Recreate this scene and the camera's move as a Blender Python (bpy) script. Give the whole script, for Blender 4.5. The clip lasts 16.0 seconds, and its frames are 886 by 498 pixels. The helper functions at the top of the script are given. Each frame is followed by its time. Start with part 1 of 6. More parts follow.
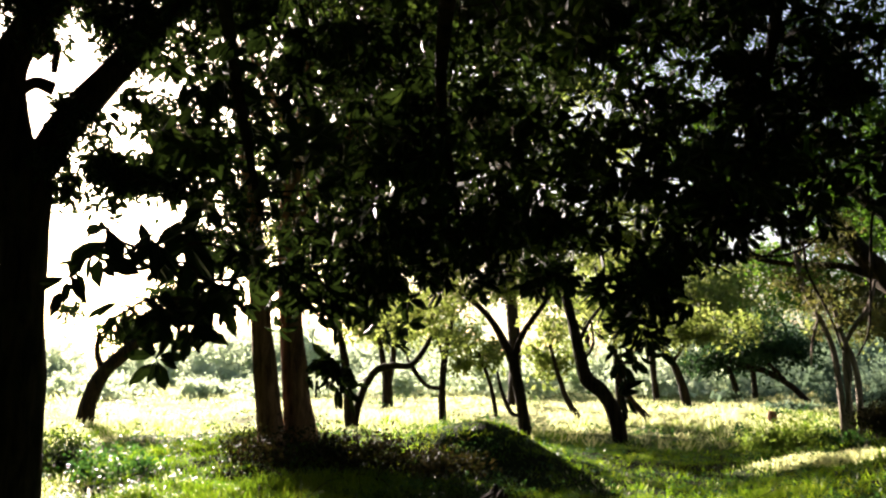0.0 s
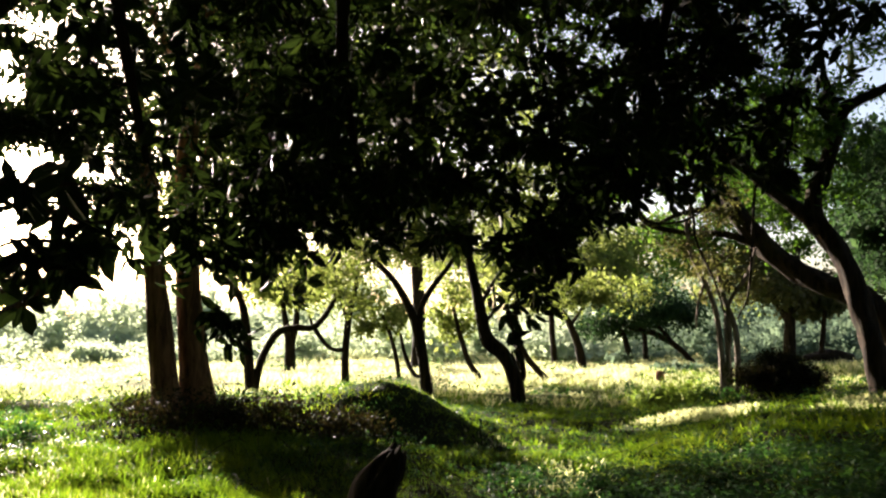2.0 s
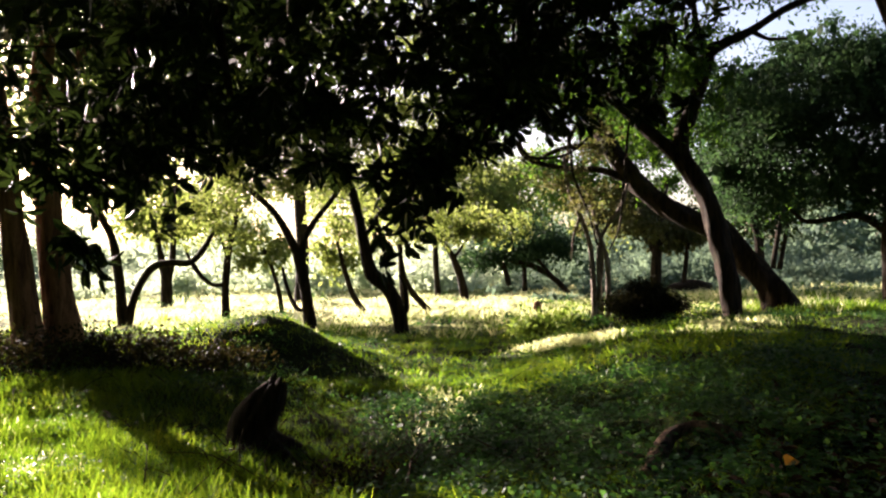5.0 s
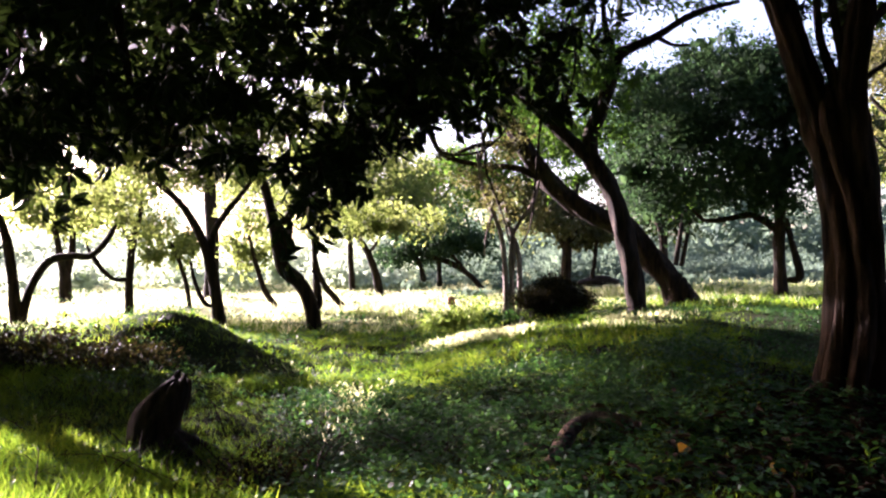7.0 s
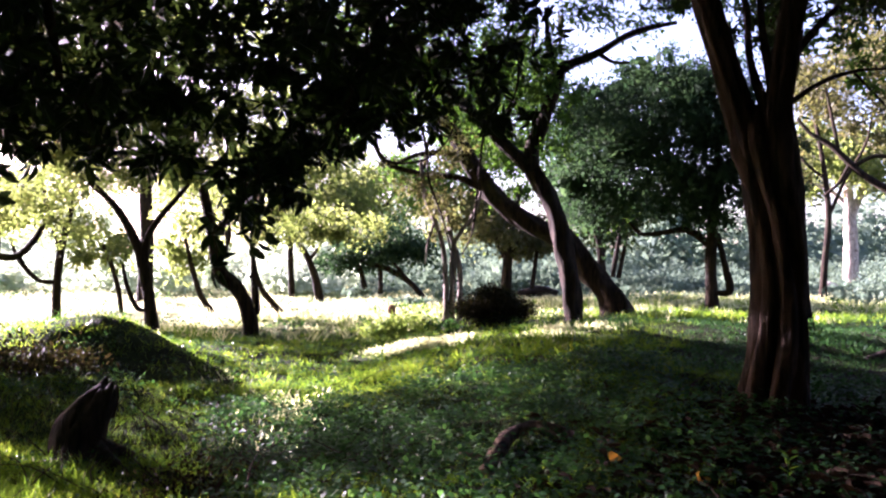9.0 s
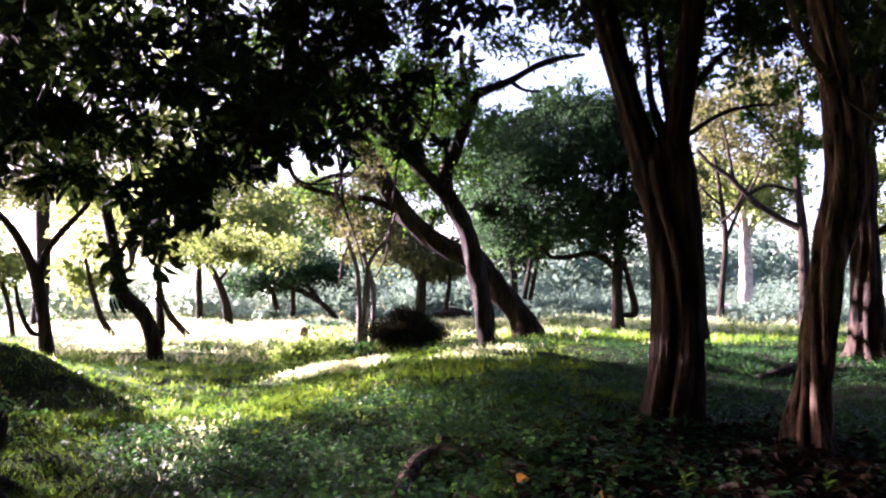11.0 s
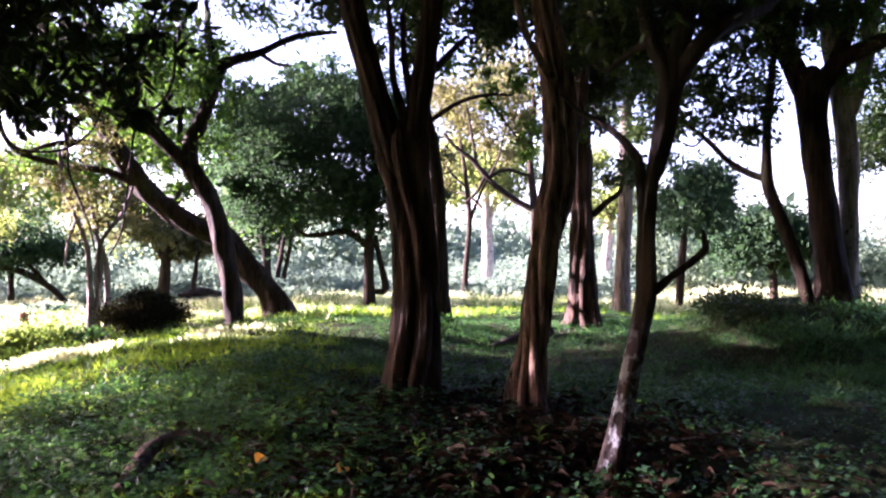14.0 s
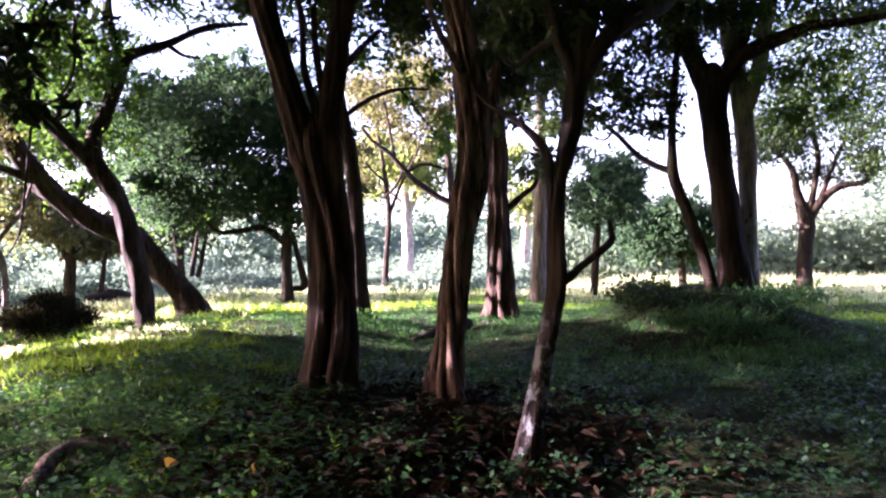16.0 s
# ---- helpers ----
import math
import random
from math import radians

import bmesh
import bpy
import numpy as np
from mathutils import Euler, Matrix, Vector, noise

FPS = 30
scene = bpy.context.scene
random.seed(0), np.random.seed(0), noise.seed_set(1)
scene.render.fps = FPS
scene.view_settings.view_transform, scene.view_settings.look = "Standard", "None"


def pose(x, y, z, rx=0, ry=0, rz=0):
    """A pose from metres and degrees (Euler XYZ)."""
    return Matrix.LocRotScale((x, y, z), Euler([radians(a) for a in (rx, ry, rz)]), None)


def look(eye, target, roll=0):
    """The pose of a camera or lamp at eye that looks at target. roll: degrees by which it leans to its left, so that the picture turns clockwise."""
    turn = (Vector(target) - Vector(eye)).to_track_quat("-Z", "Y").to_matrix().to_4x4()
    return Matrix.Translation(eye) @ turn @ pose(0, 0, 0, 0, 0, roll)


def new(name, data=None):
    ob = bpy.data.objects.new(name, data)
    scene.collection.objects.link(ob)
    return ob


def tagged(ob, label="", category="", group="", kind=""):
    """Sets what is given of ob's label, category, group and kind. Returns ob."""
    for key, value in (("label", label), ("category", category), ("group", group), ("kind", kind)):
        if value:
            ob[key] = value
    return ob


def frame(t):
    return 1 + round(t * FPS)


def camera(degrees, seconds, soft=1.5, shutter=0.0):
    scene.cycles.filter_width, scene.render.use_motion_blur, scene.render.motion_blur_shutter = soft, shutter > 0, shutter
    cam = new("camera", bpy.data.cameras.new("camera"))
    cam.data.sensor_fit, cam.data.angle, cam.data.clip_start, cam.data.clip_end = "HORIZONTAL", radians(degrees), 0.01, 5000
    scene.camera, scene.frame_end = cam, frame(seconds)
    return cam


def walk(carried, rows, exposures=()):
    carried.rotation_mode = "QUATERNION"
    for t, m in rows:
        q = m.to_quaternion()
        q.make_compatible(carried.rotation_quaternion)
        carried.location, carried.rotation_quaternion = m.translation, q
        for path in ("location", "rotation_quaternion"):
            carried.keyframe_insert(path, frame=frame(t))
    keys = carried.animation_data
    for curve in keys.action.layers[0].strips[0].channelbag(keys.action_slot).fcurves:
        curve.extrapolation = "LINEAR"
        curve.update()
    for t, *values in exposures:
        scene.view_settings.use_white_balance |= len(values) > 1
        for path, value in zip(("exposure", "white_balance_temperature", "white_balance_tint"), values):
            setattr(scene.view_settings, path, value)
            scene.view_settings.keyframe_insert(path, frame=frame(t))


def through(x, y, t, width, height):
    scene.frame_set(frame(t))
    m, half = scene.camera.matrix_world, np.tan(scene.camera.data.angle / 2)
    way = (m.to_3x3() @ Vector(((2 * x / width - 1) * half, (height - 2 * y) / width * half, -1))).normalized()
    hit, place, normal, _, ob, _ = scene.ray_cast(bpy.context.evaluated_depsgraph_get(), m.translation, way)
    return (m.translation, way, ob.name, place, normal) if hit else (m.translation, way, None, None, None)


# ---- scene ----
cam = camera(61.81, 16.0, soft=2.25)
EXPOSURES = [(0.0, 2.6, 6700.0, 20.0), (4.2, 2.6, 6750.0, 24.0), (6.4, 3.3, 6100.0, 44.0), (8.0, 3.58, 5700.0, 54.0), (11.5, 3.93, 5600.0, 58.0), (16.0, 4.5, 5700.0, 62.0)]
PATH = [
    (0, (0.001, -0.000, 1.501), (0.001, 9.877, 3.064), -0.61),
    (0.5, (0.014, 0.004, 1.496), (0.323, 9.892, 2.955), -0.68),
    (1, (0.027, 0.008, 1.490), (0.660, 9.894, 2.855), -0.83),
    (1.5, (0.036, 0.005, 1.476), (0.988, 9.884, 2.697), -0.52),
    (2, (0.044, 0.005, 1.460), (1.295, 9.868, 2.534), -0.57),
    (2.5, (0.052, 0.003, 1.442), (1.500, 9.870, 2.185), -1.05),
    (3, (0.053, 0.014, 1.430), (1.627, 9.878, 1.899), -0.91),
    (3.5, (0.068, 0.016, 1.423), (1.981, 9.825, 1.780), -0.75),
    (4, (0.079, 0.019, 1.418), (2.326, 9.760, 1.676), -0.88),
    (6.5, (0.111, -0.013, 1.420), (3.626, 9.348, 1.547), -0.76),
    (7, (0.125, -0.016, 1.416), (3.948, 9.224, 1.518), -0.66),
    (7.5, (0.129, -0.017, 1.418), (4.152, 9.138, 1.543), -0.58),
    (8, (0.140, -0.022, 1.419), (4.382, 9.033, 1.573), -0.35),
    (10.5, (0.147, -0.053, 1.428), (5.265, 8.528, 1.839), 0.83),
    (11, (0.148, -0.071, 1.438), (5.659, 8.257, 1.948), 0.59),
    (11.5, (0.170, -0.084, 1.438), (6.110, 7.944, 1.949), 0.78),
    (12, (0.183, -0.100, 1.435), (6.542, 7.603, 1.916), -0.06),
    (12.5, (0.187, -0.123, 1.440), (6.993, 7.192, 1.847), -0.37),
    (13, (0.204, -0.132, 1.436), (7.390, 6.814, 1.766), -0.04),
    (13.5, (0.223, -0.145, 1.433), (7.849, 6.317, 1.700), 0.18),
    (14, (0.227, -0.153, 1.432), (8.124, 5.977, 1.664), 0.06),
    (14.5, (0.228, -0.161, 1.434), (8.245, 5.813, 1.652), -0.38),
    (15, (0.235, -0.169, 1.432), (8.345, 5.678, 1.619), -0.81),
    (15.5, (0.242, -0.185, 1.433), (8.529, 5.411, 1.556), -1.08),
    (16, (0.250, -0.197, 1.430), (8.755, 5.060, 1.577), -1.09),
]
walk(cam, [(t, look(eye, target, roll)) for t, eye, target, roll in PATH], EXPOSURES)

# ---- world, sun and exposure ----
SUN_AZ, SUN_EL = -27.0, 15.5            # degrees from +y towards +x, and above the horizon
world = bpy.data.worlds.new("sky")
scene.world = world
world.use_nodes = True
wn = world.node_tree.nodes
sky = wn.new("ShaderNodeTexSky")
sky.sky_type, sky.sun_disc = "NISHITA", False
sky.sun_elevation, sky.sun_rotation = radians(SUN_EL), radians(SUN_AZ)
sky.air_density, sky.dust_density, sky.ozone_density = 1.0, 2.5, 0.8
wn["Background"].inputs["Strength"].default_value = 0.053
world.node_tree.links.new(sky.outputs[0], wn["Background"].inputs["Color"])
sun_data = bpy.data.lights.new("sun", "SUN")
sun_data.energy, sun_data.angle, sun_data.color = 5.0, radians(0.6), (1.0, 0.92, 0.78)
sun = new("sun", sun_data)
aim = Vector((math.sin(radians(SUN_AZ)) * math.cos(radians(SUN_EL)), math.cos(radians(SUN_AZ)) * math.cos(radians(SUN_EL)), math.sin(radians(SUN_EL))))
sun.matrix_world = look(aim * 60, (0, 0, 0))

# ---- materials ----
def nodes_of(name):
    m = bpy.data.materials.new(name)
    m.use_nodes = True
    nt = m.node_tree
    nt.nodes.clear()
    return m, nt, nt.nodes.new("ShaderNodeOutputMaterial")


def add(nt, kind, **inputs):
    n = nt.nodes.new(kind)
    for k, v in inputs.items():
        n.inputs[k].default_value = v
    return n


def ramp(nt, source, stops):
    r = nt.nodes.new("ShaderNodeValToRGB")
    e = r.color_ramp.elements
    while len(e) < len(stops):
        e.new(0.5)
    for el, (p, c) in zip(e, stops):
        el.position, el.color = p, (*c, 1)
    nt.links.new(source, r.inputs[0])
    return r.outputs[0]


def bark(name, dark, light, scale=1.0, patch=None, bump=0.6, moss=0.35, reach=None):
    """Furrowed bark: long ridges along the stem, fine grain, mossy and pale patches."""
    m, nt, out = nodes_of(name)
    geo = nt.nodes.new("ShaderNodeTexCoord")
    mp = nt.nodes.new("ShaderNodeMapping")
    mp.inputs["Scale"].default_value = (14 * scale, 14 * scale, 2.2 * scale)
    nt.links.new(geo.outputs["Object"], mp.inputs[0])
    ridge = add(nt, "ShaderNodeTexNoise", Scale=1.0, Detail=6.0, Roughness=0.65, Distortion=0.6)
    nt.links.new(mp.outputs[0], ridge.inputs["Vector"])
    fine = add(nt, "ShaderNodeTexNoise", Scale=55.0 * scale, Detail=4.0, Roughness=0.6)
    nt.links.new(geo.outputs["Object"], fine.inputs["Vector"])
    big = add(nt, "ShaderNodeTexNoise", Scale=1.7, Detail=3.0, Roughness=0.6)
    nt.links.new(geo.outputs["Object"], big.inputs["Vector"])
    mid = tuple((a + b) / 2 for a, b in zip(dark, light))
    col = ramp(nt, ridge.outputs[0], [(0.38, dark), (0.5, mid), (0.63, light)])
    grain = nt.nodes.new("ShaderNodeMix")
    grain.data_type, grain.blend_type = "RGBA", "OVERLAY"
    grain.inputs[0].default_value = 0.5
    nt.links.new(col, grain.inputs[6])
    nt.links.new(ramp(nt, fine.outputs[0], [(0.3, (0.3,) * 3), (0.7, (0.7,) * 3)]), grain.inputs[7])
    mossy = nt.nodes.new("ShaderNodeMix")
    mossy.data_type = "RGBA"
    nt.links.new(grain.outputs[2], mossy.inputs[6])
    mossy.inputs[7].default_value = (0.06, 0.075, 0.028, 1)
    nt.links.new(ramp(nt, big.outputs[0], [(0.55, (0, 0, 0)), (0.75, (moss,) * 3)]), mossy.inputs[0])
    last = mossy.outputs[2]
    if patch:
        spots = add(nt, "ShaderNodeTexNoise", Scale=6.5, Detail=5.0, Roughness=0.62)
        nt.links.new(geo.outputs["Object"], spots.inputs["Vector"])
        mix = nt.nodes.new("ShaderNodeMix")
        mix.data_type = "RGBA"
        nt.links.new(last, mix.inputs[6])
        mix.inputs[7].default_value = (*patch[0], 1)
        amount = ramp(nt, spots.outputs[0], [(patch[1], (0, 0, 0)), (patch[1] + 0.06, (1, 1, 1))])
        if reach:
            xyz = nt.nodes.new("ShaderNodeSeparateXYZ")
            nt.links.new(geo.outputs["Object"], xyz.inputs[0])
            low = add(nt, "ShaderNodeMapRange")
            low.inputs["From Min"].default_value, low.inputs["From Max"].default_value = reach[1], reach[0]
            nt.links.new(xyz.outputs[2], low.inputs["Value"])
            both = add(nt, "ShaderNodeMath")
            both.operation = "MULTIPLY"
            nt.links.new(amount, both.inputs[0])
            nt.links.new(low.outputs[0], both.inputs[1])
            amount = both.outputs[0]
        nt.links.new(amount, mix.inputs[0])
        last = mix.outputs[2]
    b1 = add(nt, "ShaderNodeBump", Strength=bump, Distance=0.045)
    nt.links.new(ridge.outputs[0], b1.inputs["Height"])
    b2 = add(nt, "ShaderNodeBump", Strength=0.35, Distance=0.006)
    nt.links.new(fine.outputs[0], b2.inputs["Height"])
    nt.links.new(b1.outputs[0], b2.inputs["Normal"])
    p = add(nt, "ShaderNodeBsdfPrincipled", Roughness=0.92)
    p.inputs["Specular IOR Level"].default_value = 0.15
    nt.links.new(last, p.inputs["Base Color"])
    nt.links.new(b2.outputs[0], p.inputs["Normal"])
    nt.links.new(p.outputs[0], out.inputs[0])
    return m


def leaf_material(name, colours, through=0.45, gloss=0.6, gain=1.5, cast=(1.5, 1.4, 0.75), sheen=0.16):
    """Leaves: each its own shade of the ramp, letting some light through, with a waxy sheen."""
    m, nt, out = nodes_of(name)
    geo = nt.nodes.new("ShaderNodeNewGeometry")
    tex = nt.nodes.new("ShaderNodeTexCoord")
    blot = add(nt, "ShaderNodeTexNoise", Scale=0.9, Detail=2.0)
    nt.links.new(tex.outputs["Object"], blot.inputs["Vector"])
    blend = add(nt, "ShaderNodeMath")
    blend.operation = "MULTIPLY_ADD"
    blend.inputs[1].default_value = 0.4
    nt.links.new(geo.outputs["Random Per Island"], blend.inputs[0])
    half = add(nt, "ShaderNodeMath")
    half.operation = "MULTIPLY"
    half.inputs[1].default_value = 0.6
    nt.links.new(blot.outputs[0], half.inputs[0])
    nt.links.new(half.outputs[0], blend.inputs[2])
    n = len(colours) - 1
    col = ramp(nt, blend.outputs[0], [(0.12 + 0.8 * i / n, c) for i, c in enumerate(colours)])
    p = add(nt, "ShaderNodeBsdfPrincipled", Roughness=gloss)
    p.inputs["Specular IOR Level"].default_value = sheen
    nt.links.new(col, p.inputs["Base Color"])
    tr = nt.nodes.new("ShaderNodeBsdfTranslucent")
    lift = nt.nodes.new("ShaderNodeMix")
    lift.data_type, lift.blend_type = "RGBA", "MULTIPLY"
    lift.inputs[0].default_value = 1.0
    nt.links.new(col, lift.inputs[6])
    lift.inputs[7].default_value = (cast[0] * gain, cast[1] * gain, cast[2] * gain, 1)
    nt.links.new(lift.outputs[2], tr.inputs[0])
    mix = nt.nodes.new("ShaderNodeMixShader")
    mix.inputs[0].default_value = through
    nt.links.new(p.outputs[0], mix.inputs[1])
    nt.links.new(tr.outputs[0], mix.inputs[2])
    nt.links.new(mix.outputs[0], out.inputs[0])
    return m


def soil_material():
    """Earth with moss and dead matter, at two scales; paler far off, sun glare put into its colour."""
    m, nt, out = nodes_of("earth")
    tex = nt.nodes.new("ShaderNodeTexCoord")
    big = add(nt, "ShaderNodeTexNoise", Scale=0.45, Detail=5.0, Roughness=0.6)
    small = add(nt, "ShaderNodeTexNoise", Scale=9.0, Detail=6.0, Roughness=0.7)
    for n in (big, small):
        nt.links.new(tex.outputs["Object"], n.inputs["Vector"])
    mix = nt.nodes.new("ShaderNodeMix")
    mix.data_type = "RGBA"
    nt.links.new(ramp(nt, big.outputs[0], [(0.35, (0, 0, 0)), (0.6, (1, 1, 1))]), mix.inputs[0])
    nt.links.new(ramp(nt, small.outputs[0], [(0.3, (0.010, 0.008, 0.005)), (0.55, (0.02, 0.015, 0.009)), (0.75, (0.045, 0.032, 0.018))]), mix.inputs[6])
    nt.links.new(ramp(nt, small.outputs[0], [(0.3, (0.012, 0.021, 0.005)), (0.55, (0.021, 0.038, 0.009)), (0.75, (0.042, 0.06, 0.016))]), mix.inputs[7])
    # far earth lightened: the meadow's sun glare is put into its colour
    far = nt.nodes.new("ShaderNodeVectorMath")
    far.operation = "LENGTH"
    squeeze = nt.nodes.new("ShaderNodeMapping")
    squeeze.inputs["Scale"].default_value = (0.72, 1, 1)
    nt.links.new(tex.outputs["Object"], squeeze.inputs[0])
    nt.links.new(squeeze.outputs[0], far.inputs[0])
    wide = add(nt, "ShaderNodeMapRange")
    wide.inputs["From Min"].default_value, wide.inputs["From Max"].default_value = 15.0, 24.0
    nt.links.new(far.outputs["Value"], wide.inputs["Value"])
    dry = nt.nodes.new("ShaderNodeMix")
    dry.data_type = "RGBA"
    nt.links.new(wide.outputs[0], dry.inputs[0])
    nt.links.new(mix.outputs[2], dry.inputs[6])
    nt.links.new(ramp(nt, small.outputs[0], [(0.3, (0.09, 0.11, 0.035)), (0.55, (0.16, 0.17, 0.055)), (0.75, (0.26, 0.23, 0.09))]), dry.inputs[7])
    b = add(nt, "ShaderNodeBump", Strength=0.8, Distance=0.05)
    nt.links.new(small.outputs[0], b.inputs["Height"])
    p = add(nt, "ShaderNodeBsdfPrincipled", Roughness=1.0)
    p.inputs["Specular IOR Level"].default_value = 0.05
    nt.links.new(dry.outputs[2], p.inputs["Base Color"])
    nt.links.new(b.outputs[0], p.inputs["Normal"])
    nt.links.new(p.outputs[0], out.inputs[0])
    return m


BARK = {
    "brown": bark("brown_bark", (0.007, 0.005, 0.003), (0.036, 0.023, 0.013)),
    "red": bark("reddish_bark", (0.075, 0.037, 0.021), (0.28, 0.145, 0.078), 0.8),
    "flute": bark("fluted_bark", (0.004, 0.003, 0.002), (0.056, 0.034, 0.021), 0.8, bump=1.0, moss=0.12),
    "rope": bark("ridged_bark", (0.006, 0.004, 0.003), (0.24, 0.155, 0.105), 1.1, bump=1.0, moss=0.1),
    "pale": bark("pale_bark", (0.22, 0.175, 0.145), (0.56, 0.48, 0.41), 1.0, patch=((0.13, 0.105, 0.085), 0.58), moss=0.1),
    "grey": bark("grey_bark", (0.07, 0.055, 0.044), (0.28, 0.23, 0.19), 1.0, moss=0.1),
    "lichen": bark("lichen_bark", (0.008, 0.006, 0.005), (0.032, 0.021, 0.015), 1.0, patch=((0.15, 0.158, 0.155), 0.5), bump=0.9, moss=0.15, reach=(0.75, 1.15)),
}
LEAF = {
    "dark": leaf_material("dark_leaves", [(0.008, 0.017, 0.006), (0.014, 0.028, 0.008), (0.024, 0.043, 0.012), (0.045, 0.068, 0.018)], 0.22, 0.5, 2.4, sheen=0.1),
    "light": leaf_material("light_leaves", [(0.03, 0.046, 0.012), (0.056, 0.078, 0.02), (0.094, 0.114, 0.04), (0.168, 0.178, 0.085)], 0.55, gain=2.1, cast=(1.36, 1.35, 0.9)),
    "dry": leaf_material("dry_leaves", [(0.03, 0.038, 0.014), (0.052, 0.06, 0.023), (0.08, 0.076, 0.034), (0.065, 0.09, 0.026)], 0.4, cast=(1.3, 1.3, 0.8)),
    # lit variant of the leaves: sunlight put into colour and translucency
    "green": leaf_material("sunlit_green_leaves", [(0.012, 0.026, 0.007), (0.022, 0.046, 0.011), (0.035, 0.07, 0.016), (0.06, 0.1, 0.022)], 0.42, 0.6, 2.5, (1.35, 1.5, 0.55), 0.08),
    "blue": leaf_material("bluish_leaves", [(0.011, 0.027, 0.013), (0.017, 0.037, 0.018), (0.027, 0.052, 0.024), (0.05, 0.08, 0.034)], 0.35, 0.7, 1.8, (1.2, 1.3, 0.9), 0.06),
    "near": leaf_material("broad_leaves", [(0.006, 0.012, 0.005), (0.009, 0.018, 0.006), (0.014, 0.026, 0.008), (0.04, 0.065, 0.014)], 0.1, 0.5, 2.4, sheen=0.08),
}
GRASS = leaf_material("grass_blades", [(0.016, 0.045, 0.006), (0.026, 0.066, 0.009), (0.046, 0.092, 0.013), (0.11, 0.14, 0.03)], 0.5, 0.4, 2.8, (1.95, 1.5, 0.5), 0.1)
# pale tone carries the strong sunlight on the meadow
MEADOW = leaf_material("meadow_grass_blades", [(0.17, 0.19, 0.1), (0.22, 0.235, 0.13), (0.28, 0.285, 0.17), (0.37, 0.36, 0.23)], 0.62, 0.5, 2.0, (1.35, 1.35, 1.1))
# FAR and HAZY: distance haze put into the leaf colour, in FAR glare too
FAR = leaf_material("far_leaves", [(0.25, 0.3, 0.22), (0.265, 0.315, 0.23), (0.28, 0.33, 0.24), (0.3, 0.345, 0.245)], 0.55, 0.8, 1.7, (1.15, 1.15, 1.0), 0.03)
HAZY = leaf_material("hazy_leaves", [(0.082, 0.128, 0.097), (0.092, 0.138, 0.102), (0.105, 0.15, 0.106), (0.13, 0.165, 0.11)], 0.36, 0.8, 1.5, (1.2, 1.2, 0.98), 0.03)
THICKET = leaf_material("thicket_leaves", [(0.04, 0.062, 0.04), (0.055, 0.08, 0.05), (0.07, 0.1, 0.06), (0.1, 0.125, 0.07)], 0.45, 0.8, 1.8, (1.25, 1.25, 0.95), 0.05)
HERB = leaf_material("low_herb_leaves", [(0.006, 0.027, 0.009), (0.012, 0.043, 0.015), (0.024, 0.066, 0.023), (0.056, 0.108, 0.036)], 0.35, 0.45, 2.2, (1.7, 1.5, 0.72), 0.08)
LITTER = leaf_material("dead_leaves", [(0.012, 0.007, 0.004), (0.026, 0.016, 0.009), (0.036, 0.023, 0.014), (0.06, 0.04, 0.025)], 0.1, 0.75, 1.0, sheen=0.06)
WEED = leaf_material("bright_weed_leaves", [(0.05, 0.085, 0.025), (0.075, 0.12, 0.033), (0.10, 0.145, 0.04), (0.14, 0.17, 0.055)], 0.6, 0.5, 2.2)
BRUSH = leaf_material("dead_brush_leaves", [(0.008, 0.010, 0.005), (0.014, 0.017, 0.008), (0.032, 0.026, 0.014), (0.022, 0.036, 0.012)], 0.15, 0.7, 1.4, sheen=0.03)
YELLOW = leaf_material("yellow_leaf", [(0.6, 0.33, 0.03), (0.62, 0.27, 0.03)], 0.3, 0.5, 1.0)
SOIL = soil_material()

# ---- ground ----
MOUNDS = [(0.6, 12.0, 0.62, 0.85), (-2.8, 12.8, 0.42, 1.8), (9.5, 11.5, 0.14, 3.5), (5.7, 4.6, 0.14, 1.8), (13.2, 2.7, 0.9, 1.35), (14.8, 7.4, 0.3, 2.2),
          (18.0, 17.0, 0.3, 5.0), (0.6, 6.8, -0.28, 2.2), (8.4, 15.0, 0.06, 1.6), (-9.0, 14.0, -0.1, 4.0),
          (7.3, 12.0, 0.4, 0.4), (7.4, 9.8, 0.24, 1.4), (9.4, 8.4, 0.22, 1.6), (6.0, 7.2, 0.24, 1.5), (1.6, 6.6, -0.1, 0.8), (2.6, 8.8, -0.2, 0.9), (3.8, 11.2, -0.24, 1.0), (4.6, 13.6, -0.2, 1.2), (-1.0, 9.6, 0.14, 0.8), (0.2, 9.4, 0.1, 0.6), (4.6, 18.0, -0.25, 3.5), (11.5, 33.0, -0.25, 8.0)]
def gz(x, y):
    x, y = np.asarray(x, float), np.asarray(y, float)
    z = 0.05 * np.sin(0.9 * x + 1.3 * np.sin(0.5 * y)) * np.sin(0.8 * y + 0.7) + 0.02 * np.sin(2.7 * x + y) * np.sin(2.1 * y - x)
    for k in range(6):
        a = 1.1 + 2.4 * k
        z = z + 0.013 * np.sin((4.2 + 0.9 * k) * (x * math.cos(a) + y * math.sin(a)) + 1.7 * k + 1.2 * np.sin(0.8 * x - 0.6 * y + k))
    for mx, my, h, s in MOUNDS:
        z = z + h * np.exp(-((x - mx) ** 2 + (y - my) ** 2) / (2 * s * s))
    return z


